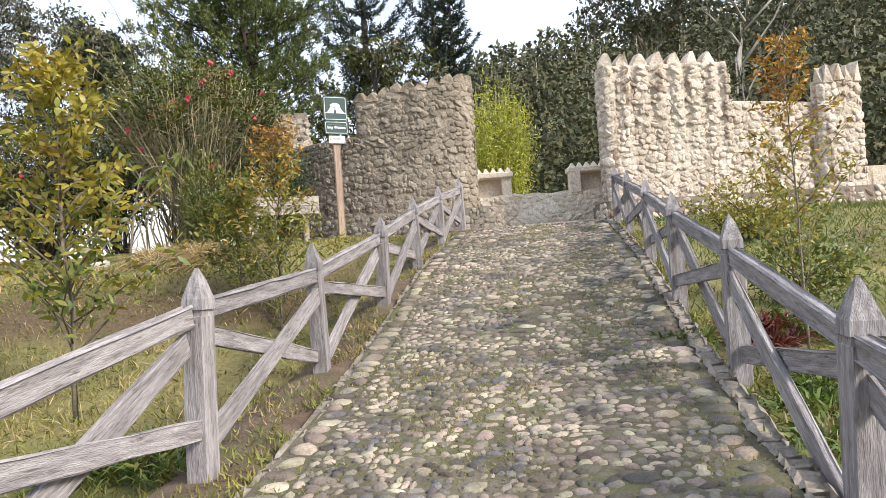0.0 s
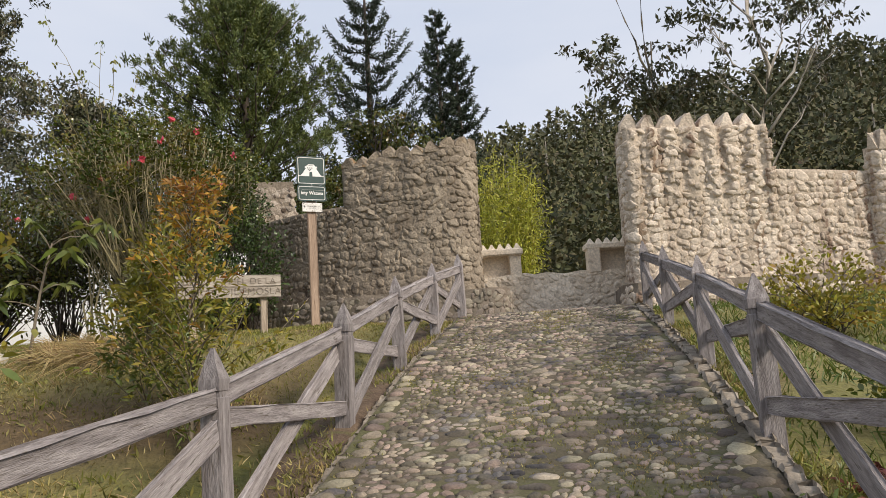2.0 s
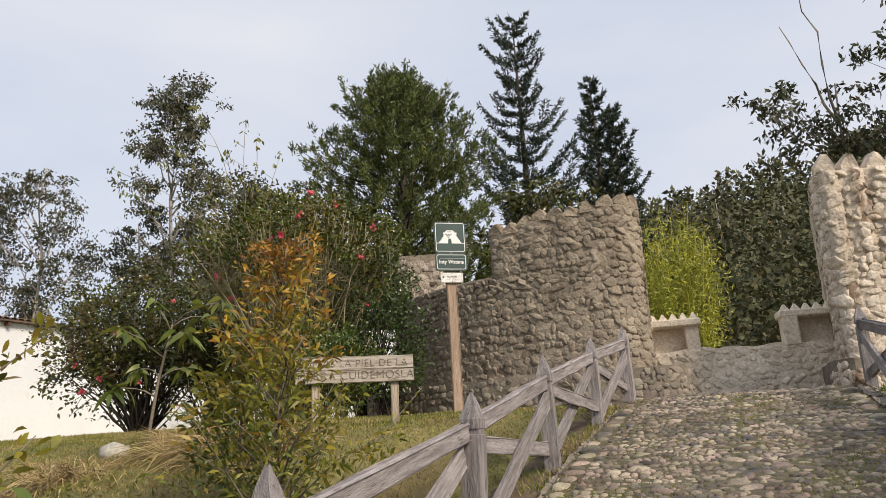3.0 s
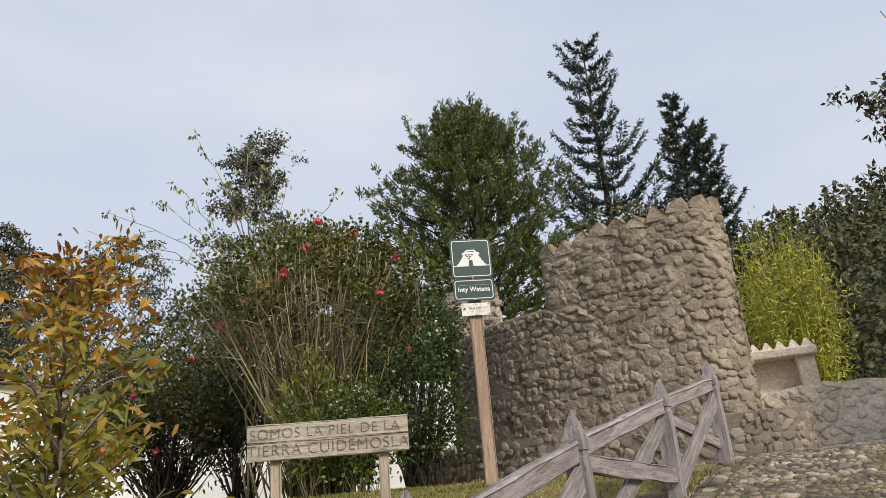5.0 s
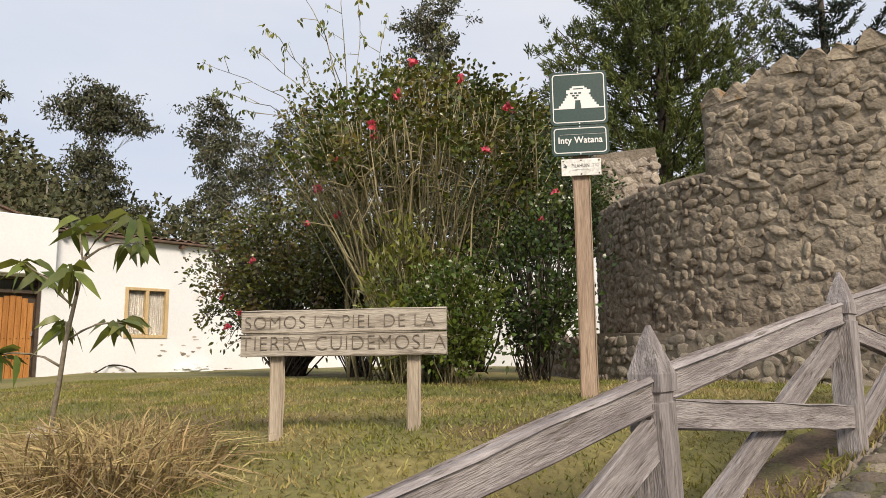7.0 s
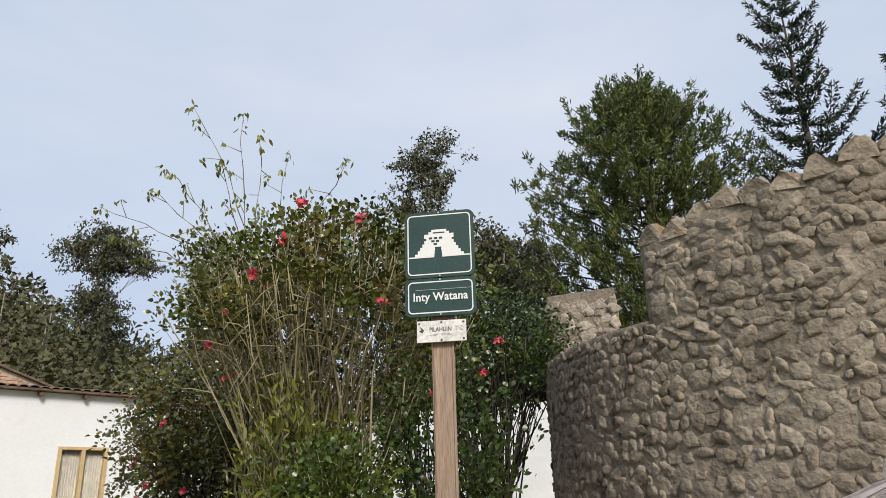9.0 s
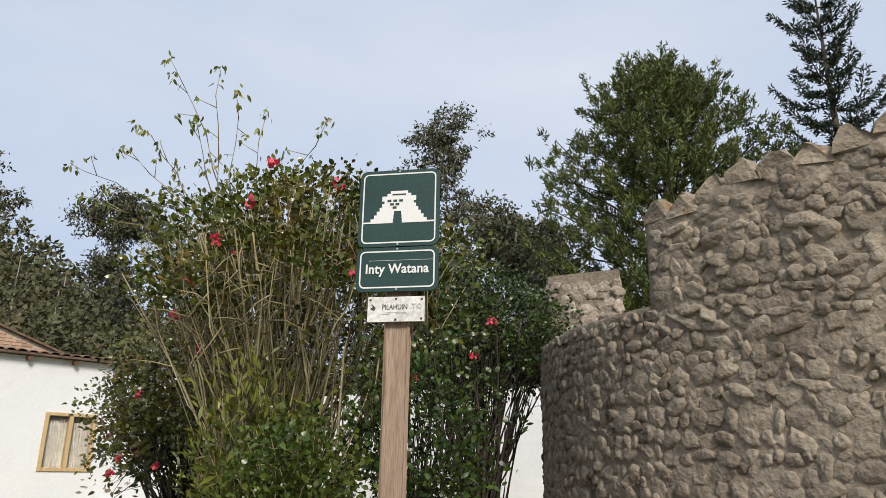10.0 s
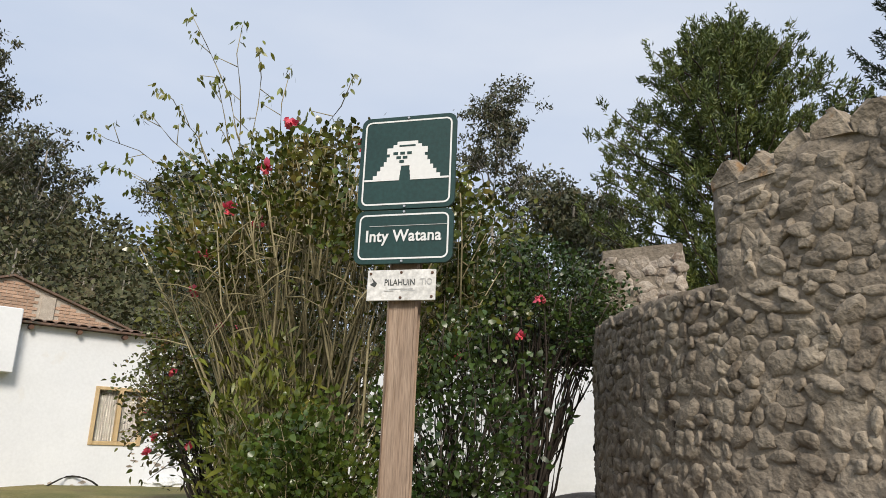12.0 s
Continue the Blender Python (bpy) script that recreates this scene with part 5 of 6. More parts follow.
def fir(x, y, top, low, reach, label, sparse=1.0):
    t, z = tree_frame("fir_tree", label, x, y)
    h, zl = top - z, low - z
    bm = bmesh.new()
    tube(bm, [(0, 0, -0.5), (0.05, 0, h * 0.5), (0, 0, h)], [0.3, 0.2, 0.02], 7)
    pos, dirs = [], []
    n = int(62 * sparse)
    for i in range(n):
        k = (i + rng.uniform()) / n
        zz = zl + (h - zl) * k
        an = i * 2.4 + rng.uniform(-0.3, 0.3)
        q = reach * (1 - k) ** 0.6 * rng.uniform(0.4, 1.2) + 0.15
        e = np.array([q * math.cos(an), q * math.sin(an), zz + q * rng.uniform(0.5, 1.05)])
        b = curve_pts((0, 0, zz), e, -0.24 * q, 6, 0.015)
        tube(bm, b, [0.05, 0.04, 0.035, 0.025, 0.018, 0.01], 4)
        out = unit(np.array([e - b[0]]))[0]
        side = np.array([-math.sin(an), math.cos(an), 0.0])
        for c in np.linspace(0.1, 1.0, int(10 + 8 * q)):
            p = along(b, [c])[0]
            for sgn in (-1, 1):
                ln = (0.1 + 0.13 * q * (1.05 - c) ** 0.8) * rng.uniform(0.5, 1.2)
                frond = side * sgn + out * 0.9 + [0, 0, rng.uniform(-0.25, 0.1)]
                for m in range(4 + int(12 * ln)):
                    v = rng.normal(size=3)
                    pos.append(p + frond * ln * rng.uniform(0, 1) + rng.normal(scale=0.04, size=3))
                    dirs.append(out * 0.7 + side * sgn * 0.5 + v * 0.55 + [0, 0, 0.1])
    part("trunk", bm, "bark_dark", t, "", True)
    leaves("crown", pos, dirs, rng.uniform(0.16, 0.34, len(pos)), 0.075, "needle_fir", t)


def eucalyptus(x, y, top, clumps, label, leaf=0.32, n=55, bark="bark_pale", trunk=0.22, material="leaf_euc", bare=None):
    """clumps: (dx, dy, z, radius) of leaf masses at the ends of limbs."""
    t, z = tree_frame("eucalyptus", label, x, y)
    bm = bmesh.new()
    h = top - z
    stem = curve_pts((0, 0, -0.5), (0.2, 0, h * 0.92), 0, 7, 0.012)
    tube(bm, stem, [trunk * (1 - 0.8 * i / 6) for i in range(7)], 7)
    pos, dirs = [], []
    for dx, dy, cz, r in clumps:
        c = np.array([dx, dy, cz - z])
        k = min(0.93, max(0.25, (c[2] - 0.9 * math.hypot(dx, dy) - r) / (h * 0.92)))
        limb = curve_pts(along(stem, [k])[0], c, 0.1 * r, 5, 0.04)
        tube(bm, limb, [trunk * 0.35, trunk * 0.28, trunk * 0.2, trunk * 0.13, trunk * 0.06], 5)
        m = int(n * r * r * 5.0)
        for _ in range(int(7 * r) + 3):
            s = c + rng.normal(scale=r * 0.5, size=3)
            tube(bm, curve_pts(along(limb, [rng.uniform(0.5, 1)])[0], s, 0.05, 3), [trunk * 0.08, trunk * 0.06, trunk * 0.03], 4)
            q = m // (int(7 * r) + 3) + 1
            p = s + rng.normal(scale=r * 0.21, size=(q, 3)) * [1.1, 1.1, 0.55]
            pos.append(p)
            dirs.append(rng.normal(scale=0.6, size=(q, 3)) + [0, 0, -0.55])
    if bare:
        for tip in bare:
            tube(bm, curve_pts(along(stem, [0.85])[0], np.array(tip) - [x, y, z], 0.1, 6, 0.02), [0.06, 0.055, 0.045, 0.035, 0.025, 0.015], 5)
    part("trunk", bm, bark, t, "", True)
    pos, dirs = np.concatenate(pos), np.concatenate(dirs)
    leaves("crown", pos, dirs, leaf * rng.uniform(0.6, 1.3, len(pos)), leaf * 0.42, material, t)


def cloud(w, h, z0, k, r, seed):
    """Clump centres that fill an upright, uneven crown."""
    g = np.random.default_rng(seed)
    out = []
    for i in range(k):
        f = (i + 0.5) / k
        q = w * math.sin(math.pi * min(1, 0.22 + 0.72 * f)) ** 0.8
        out.append((g.uniform(-q, q), g.uniform(-q, q) * 0.7, z0 + h * f + g.uniform(-0.4, 0.4), r * g.uniform(0.6, 1.25)))
    return out


pine(-4.6, 38.5, 19.6, 5.6, 5.0)
eucalyptus(-12.8, 41.0, 16.5, cloud(3.4, 9, 6.0, 24, 1.5, 31), "leafy eucalyptus beside the broad pine", 0.3, 75)
eucalyptus(2.0, 38.0, 13.5, cloud(3.2, 7, 6.0, 16, 1.3, 32), "dark leafy tree below the firs", 0.28, 55, "bark_dark", 0.2, "leaf_dark")
fir(1.7, 44.5, 26.2, 8.0, 5.4, "tall dark fir with wide upswept branches")
fir(6.0, 44.9, 21.8, 8.0, 2.6, "narrow dark fir behind the curved wall")
fir(7.2, 45.5, 20.0, 8.0, 2.2, "narrow dark fir behind the curved wall")
eucalyptus(-23.0, 50.0, 29.0, cloud(3.2, 15, 12.5, 36, 1.25, 1), "tall slender eucalyptus with ragged grey-green crown")
eucalyptus(-33.0, 50.0, 23.5, cloud(3.6, 12, 9.5, 28, 1.3, 2), "slender eucalyptus with thin ragged crown", 0.3, 42)
eucalyptus(-15.5, 50.0, 20.0, cloud(2.8, 9, 9, 22, 1.25, 3), "smaller eucalyptus between the taller trees")
eucalyptus(-40.0, 52.0, 22.0, cloud(4.0, 12, 8, 20, 1.4, 14), "grey-green eucalyptus at the field edge", 0.34, 40)
eucalyptus(-28.5, 55.0, 20.0, cloud(4.0, 10, 7, 18, 1.4, 15), "grey-green eucalyptus at the field edge", 0.34, 40)
eucalyptus(-74.0, 59.0, 34.5, cloud(5.0, 5, 28.5, 16, 1.9, 4) + cloud(7.0, 10, 16, 18, 2.0, 5), "tall far eucalyptus with a rounded umbrella crown", 0.5, 30)
eucalyptus(-58.0, 62.0, 31.0, cloud(4.2, 16, 14, 24, 1.7, 6), "far eucalyptus with ragged crown", 0.48, 30)
eucalyptus(-62.0, 31.5, 35.5, cloud(4.6, 14, 21, 18, 1.7, 7), "tall eucalyptus high on the wooded hillside", 0.45, 30)
eucalyptus(-59.5, 36.5, 28.5, cloud(5.6, 11, 16, 18, 1.7, 8), "tall eucalyptus high on the wooded hillside", 0.45, 30)
eucalyptus(13.5, 31.5, 15.0, [(-2.2, 0, 13.2, 0.95), (-1.2, 0.5, 13.0, 1.1), (0.2, 0, 12.4, 1.2), (1.4, 0, 11.6, 0.95), (-0.4, -0.4, 11.2, 0.9), (1.9, 0.3, 12.3, 0.6), (-2.9, 0, 13.4, 0.5)], "eucalyptus with a bare broken top", 0.3, 55, "bark_grey", 0.14, "leaf_euc", [(13.0, 31.5, 18.5), (12.0, 31.4, 16.6)])
eucalyptus(16.8, 29.2, 18.0, [(-1.8, 0, 13.6, 1.1), (-0.8, 0, 15.5, 1.2), (0.8, 0.4, 16.5, 1.2), (1.8, 0, 14.2, 1.2), (2.8, -0.3, 12.8, 1.2), (3.6, 0, 14.8, 1.1), (-1.4, 0.3, 11.8, 0.6), (2.2, 0, 10.4, 0.9), (0.4, 0, 13.2, 0.7)], "eucalyptus with a pale bare trunk above the wall", 0.3, 45, "bark_pale", 0.2)


def bamboo():
    x, y = 5.3, 24.5
    t, z = tree_frame("bamboo", "bright yellow-green bamboo clump behind the parapet", x, y, "bamboo")
    bm = bmesh.new()
    pos, dirs = [], []
    for i in range(46):
        a, q = rng.uniform(0, 6.28), math.sqrt(rng.uniform())
        b0 = (0.5 * q * math.cos(a), 0.5 * q * math.sin(a), -0.1)
        h = rng.uniform(4.0, 6.3) * (1 - 0.2 * q)
        e = (1.25 * q * math.cos(a) + rng.normal() * 0.2, 1.25 * q * math.sin(a) + rng.normal() * 0.2, h)
        pts = curve_pts(b0, e, 0.15, 6, 0.01)
        bm = bmesh.new()
        tube(bm, pts, [0.02, 0.019, 0.017, 0.014, 0.01, 0.005], 5)
        part("cane", bm, "leaf_bamboo", t, "", True)
        k = 210
        c = along(pts, rng.uniform(0.22, 1.0, k))
        pos.append(c + rng.normal(scale=0.2, size=(k, 3)))
        dirs.append(rng.normal(scale=0.7, size=(k, 3)) + [0, 0, -0.3])
    pos, dirs = np.concatenate(pos), np.concatenate(dirs)
    leaves("foliage", pos, dirs, rng.uniform(0.12, 0.22, len(pos)), 0.035, "leaf_bamboo", t)


bamboo()


def forest():
    """The wooded hills: many crowns of small leaf clumps in one mass."""
    g = np.random.default_rng(21)
    pos, dirs, sizes = [], [], []
    bm = bmesh.new()
    count = 0
    for _ in range(9000):
        az = g.uniform(-100, 78)
        d = 22 + 125 * g.uniform() ** 0.8
        if -50 < az < 3 and d < 70:
            continue
        if az < 3 and d < 34:
            continue
        x, y = d * math.sin(radians(az)), 10 + d * math.cos(radians(az))
        if abs(x - 5.3) < 2.2 and abs(y - 24.5) < 3 or (abs(x - 16.8) < 2 and abs(y - 29) < 3):
            continue
        z = ground_z(x, y)
        big = g.uniform(0.7, 1.35)
        w, h = 1.7 * big, (3.4 if d > 40 else 2.6) * big
        stem = g.uniform(0.6, 2.2) if d > 40 else 0.5
        n = int((420 if d < 45 else 190 if d < 70 else 110) * big)
        v = unit(g.normal(size=(n, 3)))
        q = g.uniform(0.35, 1, (n, 1)) ** 0.4
        lump = 1 + 0.35 * np.sin(v[:, :1] * 4 + az) * np.cos(v[:, 2:3] * 5 + d)
        pos.append(np.array([x, y, z + stem + h * 0.9]) + v * q * lump * [w, w, h])
        dirs.append(v * 0.6 + g.normal(scale=0.6, size=(n, 3)) - [0, 0, 0.2])
        sizes.append(np.full(n, 0.16 + d * 0.007))
        if d > 45 and g.uniform() < 0.25:
            tube(bm, [(x, y, z - 0.3), (x + g.uniform(-0.4, 0.4), y, z + stem + h * 1.6)], [0.14, 0.05], 4)
        count += 1
        if count >= 1250:
            break
    pos, dirs, sizes = np.concatenate(pos), np.concatenate(dirs), np.concatenate(sizes)
    ob = leaves("forest", pos, dirs, sizes * g.uniform(0.6, 1.3, len(pos)), sizes * 0.6, "leaf_forest", None, "", 0.2)
    tagged(ob, "dense dark eucalyptus and pine wood covering the hills", "forest", kind="stuff")
    tagged(part("trunks", bm, "bark_pale", ob, "thin pale trunks"), kind="stuff")


forest()


# ---------------------------------------------------------------- grass
def grass_patch(name, label, n, place, length, width, material, lean=0.5, up=1.0):
    pos = []
    while len(pos) < n:
        p = place()
        if p is not None:
            pos.append((p[0], p[1], ground_z(p[0], p[1]) - 0.01))
    pos = np.array(pos)
    dirs = rng.normal(scale=lean, size=pos.shape) + [0, 0, up]
    L = length * rng.uniform(0.5, 1.4, len(pos))
    ob = leaves(name, pos, dirs, L, width, material, None, "", 0.1, 0.1)
    return tagged(ob, label, "grass", kind="stuff")


def off_ramp(x, y):
    u, s = us(x, y)
    return u < ramp_left(s) - 0.03 or u > ramp_right(s) + 0.05


def lawn_spot():
    x, y = rng.uniform(-9, 1.9), rng.uniform(8.6, 15.5)
    u, s = us(x, y)
    if u < -2.2 and s > 8.1 and noise.noise((x * 0.7, y * 0.7, 3)) > -0.35 - 0.3 * rng.uniform():
        return x, y


def lower_spot():
    x, y = rng.uniform(-7, 0.8), rng.uniform(1.5, 9.0)
    u, s = us(x, y)
    if u < -2.15 and s < 7.6 and noise.noise((x * 0.8, y * 0.8, 7)) > -0.1 - 0.3 * rng.uniform():
        return x, y


def right_spot():
    x, y = rng.uniform(1.8, 10), rng.uniform(2, 14.3)
    u, s = us(x, y)
    if u > 1.12 and noise.noise((x * 0.8, y * 0.8, 9)) > -0.3 - 0.3 * rng.uniform():
        return x, y


def verge_spot():
    s = rng.uniform(2.5, 13.6)
    side = rng.uniform() < 0.6
    u = ramp_left(s) - abs(rng.normal()) * 0.26 - 0.02 if side else ramp_right(s) + 0.16 + abs(rng.normal()) * 0.15
    x, y = ru(u, s)
    return (x, y) if noise.noise((x * 1.7, y * 1.7, 1)) > -0.2 else None


grass_patch("lawn_grass", "short green and straw-coloured lawn grass", 95000, lawn_spot, 0.05, 0.009, "grass_green", 0.6)
grass_patch("meadow_grass", "rough green grass below the bank", 16000, lower_spot, 0.11, 0.012, "grass_green", 0.6)
grass_patch("verge_grass", "green grass on the far side of the fence", 24000, right_spot, 0.13, 0.014, "leaf_strap", 0.6)
def bank_spot():
    x, y = rng.uniform(-8, 0.5), rng.uniform(5.5, 10.5)
    u, s = us(x, y)
    if u < -2.2 and 5.5 < s < 8.9 and noise.noise((x * 1.6, y * 1.6, 13)) > -0.05 - 0.4 * rng.uniform():
        return x, y


grass_patch("bank_grass", "dry and green weeds hanging over the brown bank", 3500, bank_spot, 0.13, 0.010, "grass_dry", 0.7)
grass_patch("bank_weed", "small green weeds on the brown bank", 5000, bank_spot, 0.09, 0.022, "grass_green", 0.8, 0.5)
grass_patch("edge_grass", "weedy grass along the edges of the ramp", 8500, verge_spot, 0.10, 0.012, "grass_green", 0.7)


def soil_verge():
    """Bare trodden soil under the fence, between ramp and grass."""
    verts, faces = [], []
    n, m = 90, 5
    for i in range(n + 1):
        s = 1.0 + 12.8 * i / n
        a, b = ramp_left(s) - 0.03, -2.32 + 0.12 * noise.noise((s * 0.9, 3.0, 0.0)) + 0.06 * noise.noise((s * 4.0, 1.0, 0.0))
        for j in range(m + 1):
            u = a + (b - a) * j / m
            x, y = ru(u, s)
            verts.append((x, y, ground_z(x, y) + (0.02 + 0.02 * noise.noise((x * 6, y * 6, 0)) if 0 < j < m else -0.03)))
    for i in range(n):
        for j in range(m):
            k = i * (m + 1) + j
            faces.append((k, k + m + 1, k + m + 2, k + 1))
    ob = new("ground_verge", raw_mesh("ground_verge", verts, faces, "soil", True))
    tagged(ob, "bare dark brown soil strip under the fence", "ground", kind="structure")


soil_verge()


def joint_moss():
    """Short moss and grass growing in the joints of the ramp."""
    pos = []
    while len(pos) < 26000:
        s = rng.uniform(2.0, 14.0)
        u = rng.uniform(ramp_left(s) + 0.04, ramp_right(s) - 0.04)
        if noise.noise((u * 1.4, s * 0.9, 4)) < 0.12 - 0.45 * rng.uniform() + 0.3 * noise.noise((u * 6, s * 6, 8)):
            x, y = ru(u, s)
            pos.append((x, y, ramp_z(s) + 0.02 * noise.noise((x * 1.5, y * 1.5, 2)) - 0.004))
    pos = np.array(pos)
    dirs = rng.normal(scale=0.7, size=pos.shape) + [0, 0, 0.8]
    ob = leaves("joint_grass", pos, dirs, rng.uniform(0.015, 0.04, len(pos)), 0.008, "grass_green", None, "", 0.1, 0.1)
    tagged(ob, "short moss and grass in the joints of the cobbles", "grass", kind="stuff")


joint_moss()


def dry_tuft(x, y, r, n, h, label, material="grass_dry"):
    z = ground_z(x, y)
    t = thing("grass_tuft", label, "grass", x, y, z)
    a, q = rng.uniform(0, 6.28, n), np.sqrt(rng.uniform(size=n)) * r
    pos = np.stack([q * np.cos(a), q * np.sin(a), np.full(n, -0.02)], 1)
    dirs = np.stack([q * np.cos(a) / r, q * np.sin(a) / r, np.full(n, 1.6)], 1) + rng.normal(scale=0.5 if material[0] == "l" else 0.95, size=(n, 3))
    leaves("foliage", pos, dirs, h * rng.uniform(0.35, 1.15, n), 0.022 if material[0] == "l" else 0.009, material, t, "", 0.15, 0.35)


dry_tuft(-1.3, 10.3, 0.45, 2200, 0.8, "tuft of dry straw-coloured grass on the lawn")
dry_tuft(-1.9, 10.7, 0.45, 2000, 0.7, "tuft of dry straw-coloured grass on the lawn")
dry_tuft(-2.9, 10.2, 0.4, 900, 0.5, "tuft of dry straw-coloured grass on the lawn")
dry_tuft(-0.95, 5.55, 0.3, 240, 0.5, "clump of long arching green blades under the fence", "leaf_strap")
dry_tuft(-1.3, 5.5, 0.28, 200, 0.45, "clump of long arching green blades under the fence", "leaf_strap")
dry_tuft(-0.72, 5.3, 0.24, 160, 0.38, "clump of long arching green blades under the fence", "leaf_strap")
dry_tuft(3.55, 6.1, 0.22, 260, 0.42, "dark red leafy plant behind the fence", "leaf_red")
dry_tuft(3.75, 6.5, 0.25, 260, 0.4, "dark red leafy plant behind the fence", "leaf_red")
dry_tuft(4.15, 6.4, 0.35, 420, 0.5, "clump of arching green strap leaves behind the fence", "leaf_strap")
dry_tuft(4.6, 6.1, 0.4, 420, 0.5, "clump of arching green strap leaves behind the fence", "leaf_strap")
dry_tuft(3.2, 4.9, 0.3, 300, 0.3, "tuft of green grass and weeds under the fence", "leaf_strap")
dry_tuft(3.5, 5.3, 0.3, 300, 0.3, "tuft of green grass and weeds under the fence", "leaf_strap")
dry_tuft(2.95, 4.3, 0.25, 220, 0.28, "tuft of green grass and weeds under the fence", "leaf_strap")
dry_tuft(3.05, 6.4, 0.2, 200, 0.28, "tuft of green grass and weeds under the fence", "leaf_strap")
dry_tuft(2.1, 12.0, 0.12, 60, 0.25, "small green weed by the fence", "grass_green")


def rock(x, y, r, seed, label="pale rounded rock lying on the grass", zz=None):
    rr = random.Random(seed)
    bm = bmesh.new()
    bmesh.ops.create_icosphere(bm, subdivisions=2, radius=1)
    for v in bm.verts:
        k = 1 + 0.22 * noise.noise(v.co * 1.3 + Vector((seed, 0, 0)))
        v.co = Vector((v.co.x * r * k, v.co.y * r * 0.75 * k, v.co.z * r * 0.6 * k))
    ob = part("rock", bm, "rock", None, "", True)
    ob.matrix_basis = pose(x, y, (ground_z(x, y) if zz is None else zz) + r * 0.3, 0, 0, rr.uniform(0, 180))
    tagged(ob, label, "rock")


rock(-3.05, 11.05, 0.15, 1)
rock(-2.35, 10.7, 0.12, 2)
rock(1.3, 11.75, 0.06, 4)
rock(-3.3, 10.5, 0.1, 5)


# ---------------------------------------------------------------- small things by the house
def hose():
    t = thing("hose", "black hose arched against the white wall", "hose", HX, HY, HZ, HA)
    bm = bmesh.new()
    pts = [(1.0 + 1.1 * k / 10, -0.12 - 0.1 * math.sin(k), 0.02 + 0.26 * math.sin(math.pi * k / 10) ** 0.8) for k in range(11)]
    tube(bm, pts, [0.018] * 11, 6)
    part("tube", bm, "dark_void", t, "", True)


hose()


def litter():
    x, y = -11.9, 20.2
    bm = bmesh.new()
    bmesh.ops.create_icosphere(bm, subdivisions=3, radius=1)
    for v in bm.verts:
        k = 1 + 0.5 * noise.noise(v.co * 2.4)
        v.co = Vector((v.co.x * 0.42 * k, v.co.y * 0.25 * k, max(-0.05, v.co.z * 0.14 * k)))
    ob = part("plastic_sheet", bm, "plastic_white", None)
    ob.matrix_basis = pose(x, y, ground_z(x, y) + 0.03, 0, 0, 70)
    tagged(ob, "crumpled white plastic sheet lying by the wall", "litter")


litter()


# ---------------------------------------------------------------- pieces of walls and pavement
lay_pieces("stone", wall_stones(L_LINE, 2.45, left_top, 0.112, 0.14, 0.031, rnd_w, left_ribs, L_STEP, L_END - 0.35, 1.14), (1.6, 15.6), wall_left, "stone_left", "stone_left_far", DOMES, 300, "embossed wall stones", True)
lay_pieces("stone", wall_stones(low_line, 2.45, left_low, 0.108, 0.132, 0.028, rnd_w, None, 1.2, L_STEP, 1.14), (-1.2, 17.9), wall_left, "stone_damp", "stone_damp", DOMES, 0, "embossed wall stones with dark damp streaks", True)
lay_pieces("stone", wall_stones(STUB_LINE, 3.9, lambda d: 5.4, 0.12, 0.16, 0.024, rnd_w, None, 0.3, STUB_LINE[-1][0] - 0.3, 1.14), (-1, 18.6), stub, "stone_pier", "stone_pier", DOMES, 120, "embossed wall stones", True)
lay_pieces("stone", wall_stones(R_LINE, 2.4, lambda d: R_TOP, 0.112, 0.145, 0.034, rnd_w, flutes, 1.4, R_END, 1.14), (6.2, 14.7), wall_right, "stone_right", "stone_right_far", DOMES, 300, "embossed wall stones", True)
lay_pieces("stone", wall_stones(C_LINE, 2.4, lambda d: 4.36 - 0.05 * d, 0.13, 0.16, 0.036, rnd_w, None, None, None, 1.14), (9, 14.8), wall_right, "stone_right", "stone_right_far", DOMES, 0, "embossed wall stones", True)
lay_pieces("stone", wall_stones(K_LINE, 2.4, lambda d: 4.7, 0.13, 0.16, 0.036, rnd_w, None, None, None, 1.14), (10.6, 14.7), wall_right, "stone_right", "stone_right_far", DOMES, 0, "embossed wall stones", True)
lay_pieces("stone", wall_stones(A_LINE, 1.98, lambda d: 2.88, 0.1, 0.14, 0.03, rnd_w, None, None, None, 1.0), (4.5, 16.6), parapet, "parapet", "parapet", DOMES, 170, "embossed wall stones", True)
lay_pieces("stone", wall_stones(P_LINE, 1.95, lambda d: 2.5, 0.1, 0.11, 0.03, rnd_w, None, 1.2), (1.2, 14.9), plinth, "stone_plinth", "stone_plinth", DOMES, 220, "rounded plinth pebbles", True)
lay_pieces("stone", wall_stones(Q_LINE, 1.8, lambda d: 2.4, 0.12, 0.14, 0.035, rnd_w, None, 1.6), (5.6, 14.3), plinth_r, "stone_right", "stone_right_far", DOMES, 120, "rounded plinth pebbles", True)


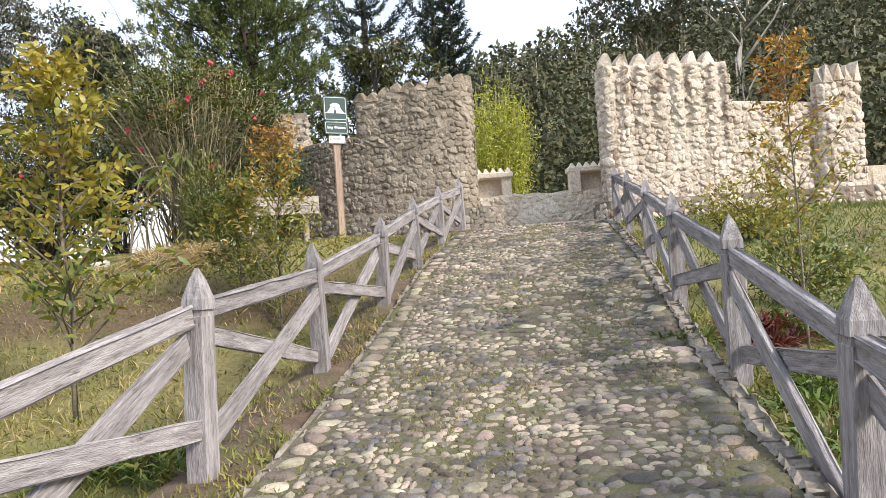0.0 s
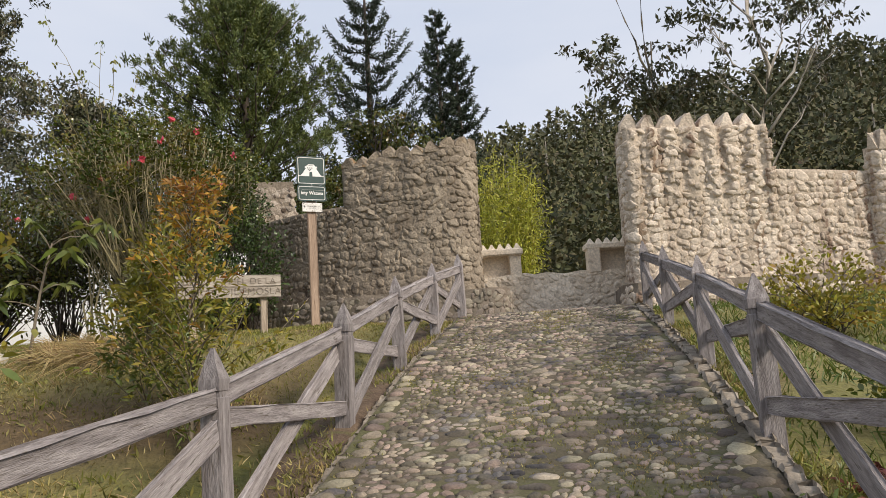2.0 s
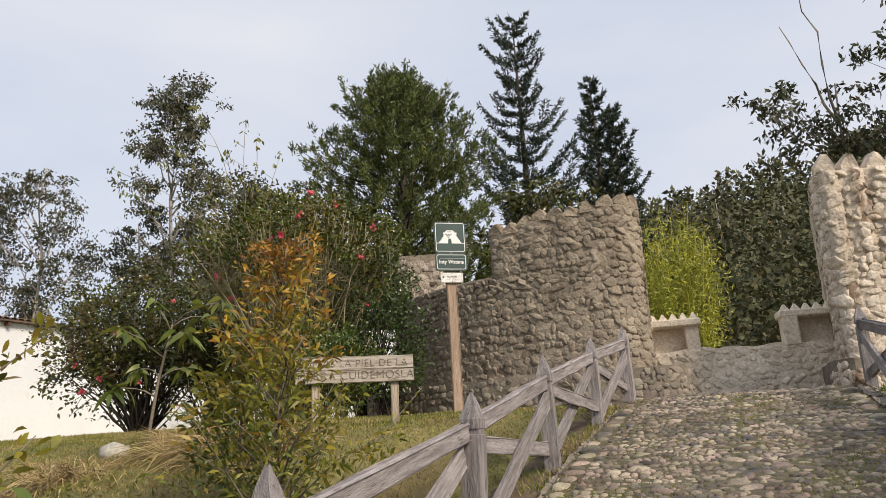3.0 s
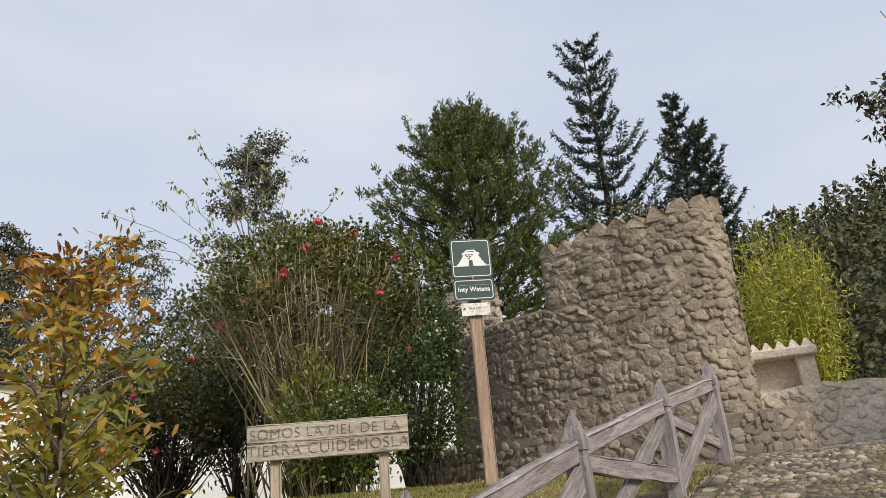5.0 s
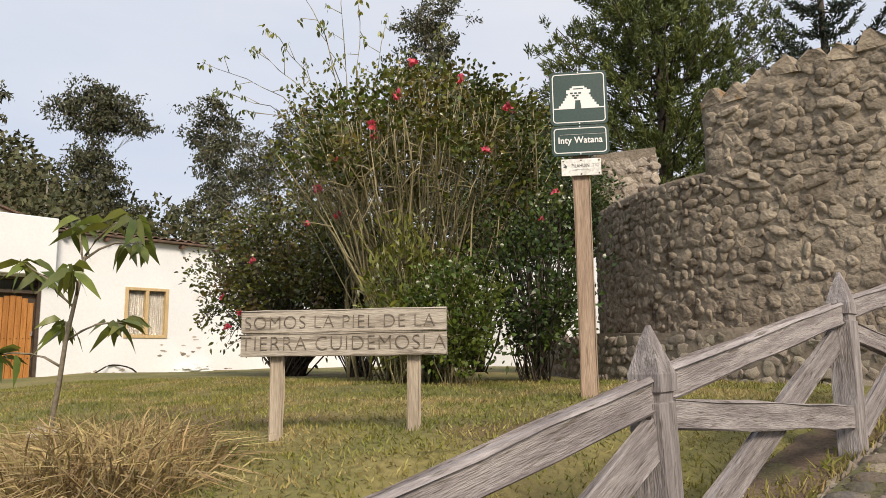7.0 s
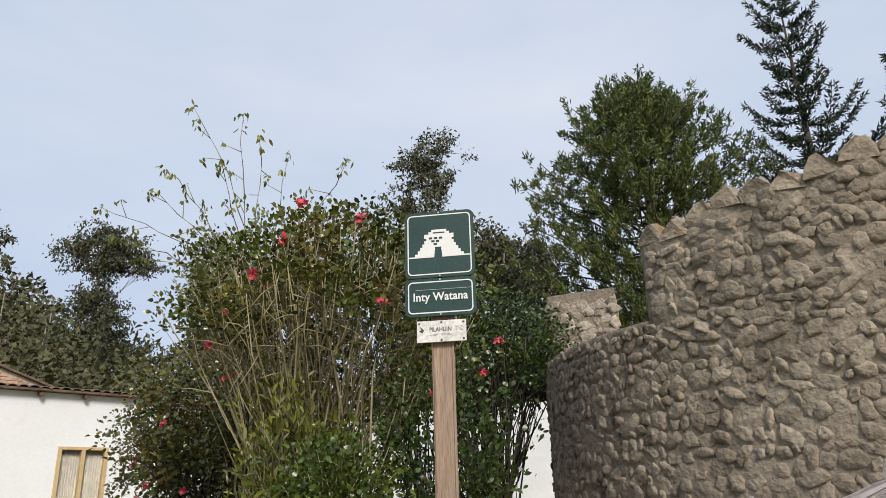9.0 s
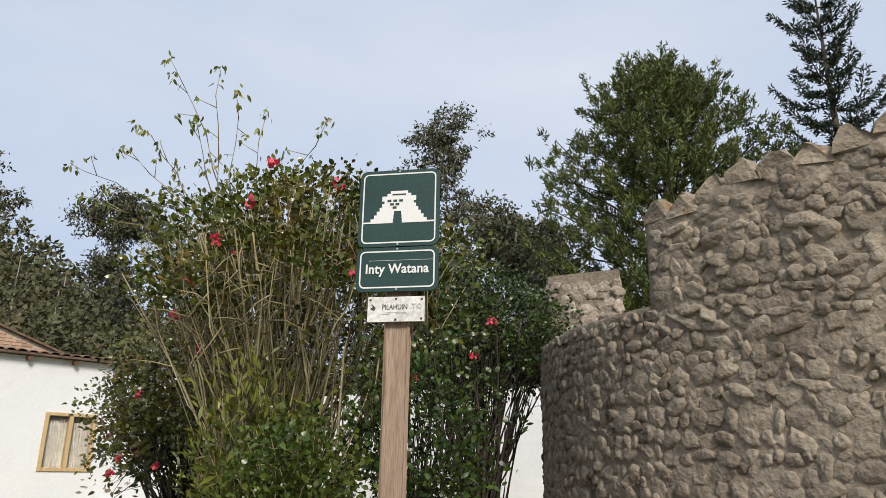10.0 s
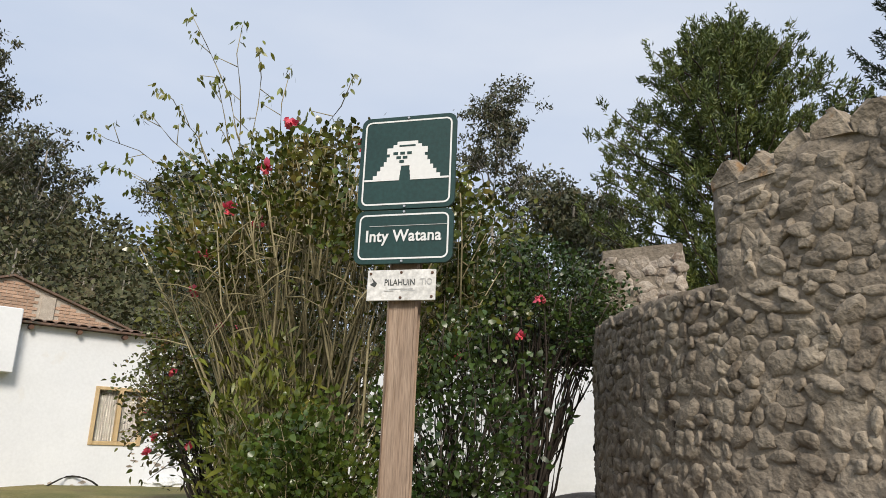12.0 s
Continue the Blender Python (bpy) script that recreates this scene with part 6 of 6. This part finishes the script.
def cobbles():
    rnd = random.Random(9)
    mats = []

    def lay(u, s, w, l, h, turn=0.35):
        x, y = ru(u, s)
        slope = (ramp_z(s + 0.2) - ramp_z(s - 0.2)) / 0.4
        m = Matrix.Translation((x, y, ramp_z(s) + 0.02 * noise.noise((x * 1.5, y * 1.5, 2)) - 0.004))
        mats.append(m @ Matrix.Rotation(math.atan2(-AX, AY) + rnd.uniform(-turn, turn), 4, "Z") @ Matrix.Rotation(math.atan(slope) + rnd.uniform(-0.1, 0.1), 4, "X") @ Matrix.Diagonal((w, l, h, 1)))

    slabs = []
    for _ in range(60):                      # patch of larger slate stones half-way up
        u, s = rnd.gauss(-0.2, 0.3), rnd.gauss(8.1, 0.5)
        if all(abs(u - a) > 0.17 or abs(s - b) > 0.12 for a, b in slabs):
            slabs.append((u, s))
            lay(u, s, rnd.uniform(0.075, 0.1), rnd.uniform(0.05, 0.07), 0.018, 0.2)
    s = -1.0
    while s < 13.9:                          # the spine and the edge courses
        ln = rnd.uniform(0.11, 0.2)
        if not any(abs(s - b) < 0.15 for a, b in slabs if abs(a + 0.35) < 0.2):
            lay(-0.35 + rnd.uniform(-0.02, 0.02), s + ln / 2, rnd.uniform(0.05, 0.07), ln * 0.46, 0.018, 0.15)
            slabs.append((-0.35, s + ln / 2))
        for u in (ramp_left(s) + 0.1, ramp_right(s) - 0.13):
            lay(u + rnd.uniform(-0.025, 0.025), s + ln / 2, rnd.uniform(0.06, 0.105), ln * rnd.uniform(0.4, 0.5), rnd.uniform(0.015, 0.03))
        s += ln
    s = -1.0
    while s < 17.2:
        row = rnd.uniform(0.045, 0.075)
        u = ramp_left(s) + 0.2
        while u < ramp_right(s) - 0.24:
            patch = noise.noise((u * 1.4, s * 0.9, 4))
            w = rnd.uniform(0.035, 0.1) * (1.0 + 0.5 * max(0, patch))
            big = rnd.random() < 0.03
            if big:
                w *= 1.7
            taken = any(abs(u + w / 2 - a) < 0.1 and abs(s - b) < 0.08 for a, b in slabs)
            if not taken and rnd.random() > 0.08 + 0.4 * max(0, -patch):
                lay(u + w / 2, s + rnd.uniform(-0.02, 0.02), w * 0.5, row * rnd.uniform(0.42, 0.62) * (1.7 if big else 1), rnd.uniform(0.006, 0.022) * (1.3 if big else 1))
            u += w
        s += row
    lay_pieces("cobble", mats, ru(-0.3, 5.2), pavement, "cobble", "cobble_far", PEBBLES, 300, "river cobbles of the ramp", True)


cobbles()


def kerbs():
    rnd = random.Random(4)
    for side, fn, off in ((-1, ramp_left, -0.01), (1, ramp_right, 0.05)):
        s = 1.5
        while s < 14.0:
            ln = rnd.uniform(0.14, 0.36)
            bm = bmesh.new()
            w = 0.09 if side < 0 else 0.13
            beam(bm, (0, -ln / 2, 0), (0, ln / 2, 0), w * rnd.uniform(0.9, 1.12), 0.2, 5, 0.024)
            ob = part("kerb_stone", bm, "kerb", pavement)
            u0, u1 = fn(s), fn(s + ln)
            x, y = ru((u0 + u1) / 2 + off + rnd.uniform(-0.01, 0.01), s + ln / 2)
            slope = (ramp_z(s + ln) - ramp_z(s)) / ln
            ob.matrix_basis = pose(x, y, ramp_z(s + ln / 2) - (0.108 if side < 0 else 0.072) + rnd.uniform(-0.008, 0.008), 0, 0, rnd.uniform(-2, 2)) @ Matrix.Rotation(math.atan2(-AX, AY) - math.atan2(u1 - u0, ln), 4, "Z") @ Matrix.Rotation(math.atan(slope), 4, "X")
            s += ln - 0.004


kerbs()


GROUPS = {"grass_tuft": "tufts of grass and weeds beside the ramp", "rock": "rocks on the lawn", "eucalyptus": "eucalyptus trees behind the walls",
          "fir_tree": "firs behind the curved wall", "young_tree": "young trees beside the fences", "hedge_bush": "bare-stemmed bushes by the curved wall",
          "gloss_shrub": "low shrubs at the hibiscus", "bush": "bushes on the lawn and verge"}
for ob in list(scene.objects):
    base = ob.name.split(".")[0]
    if ob.parent is None and base in GROUPS:
        tagged(ob, group=GROUPS[base])
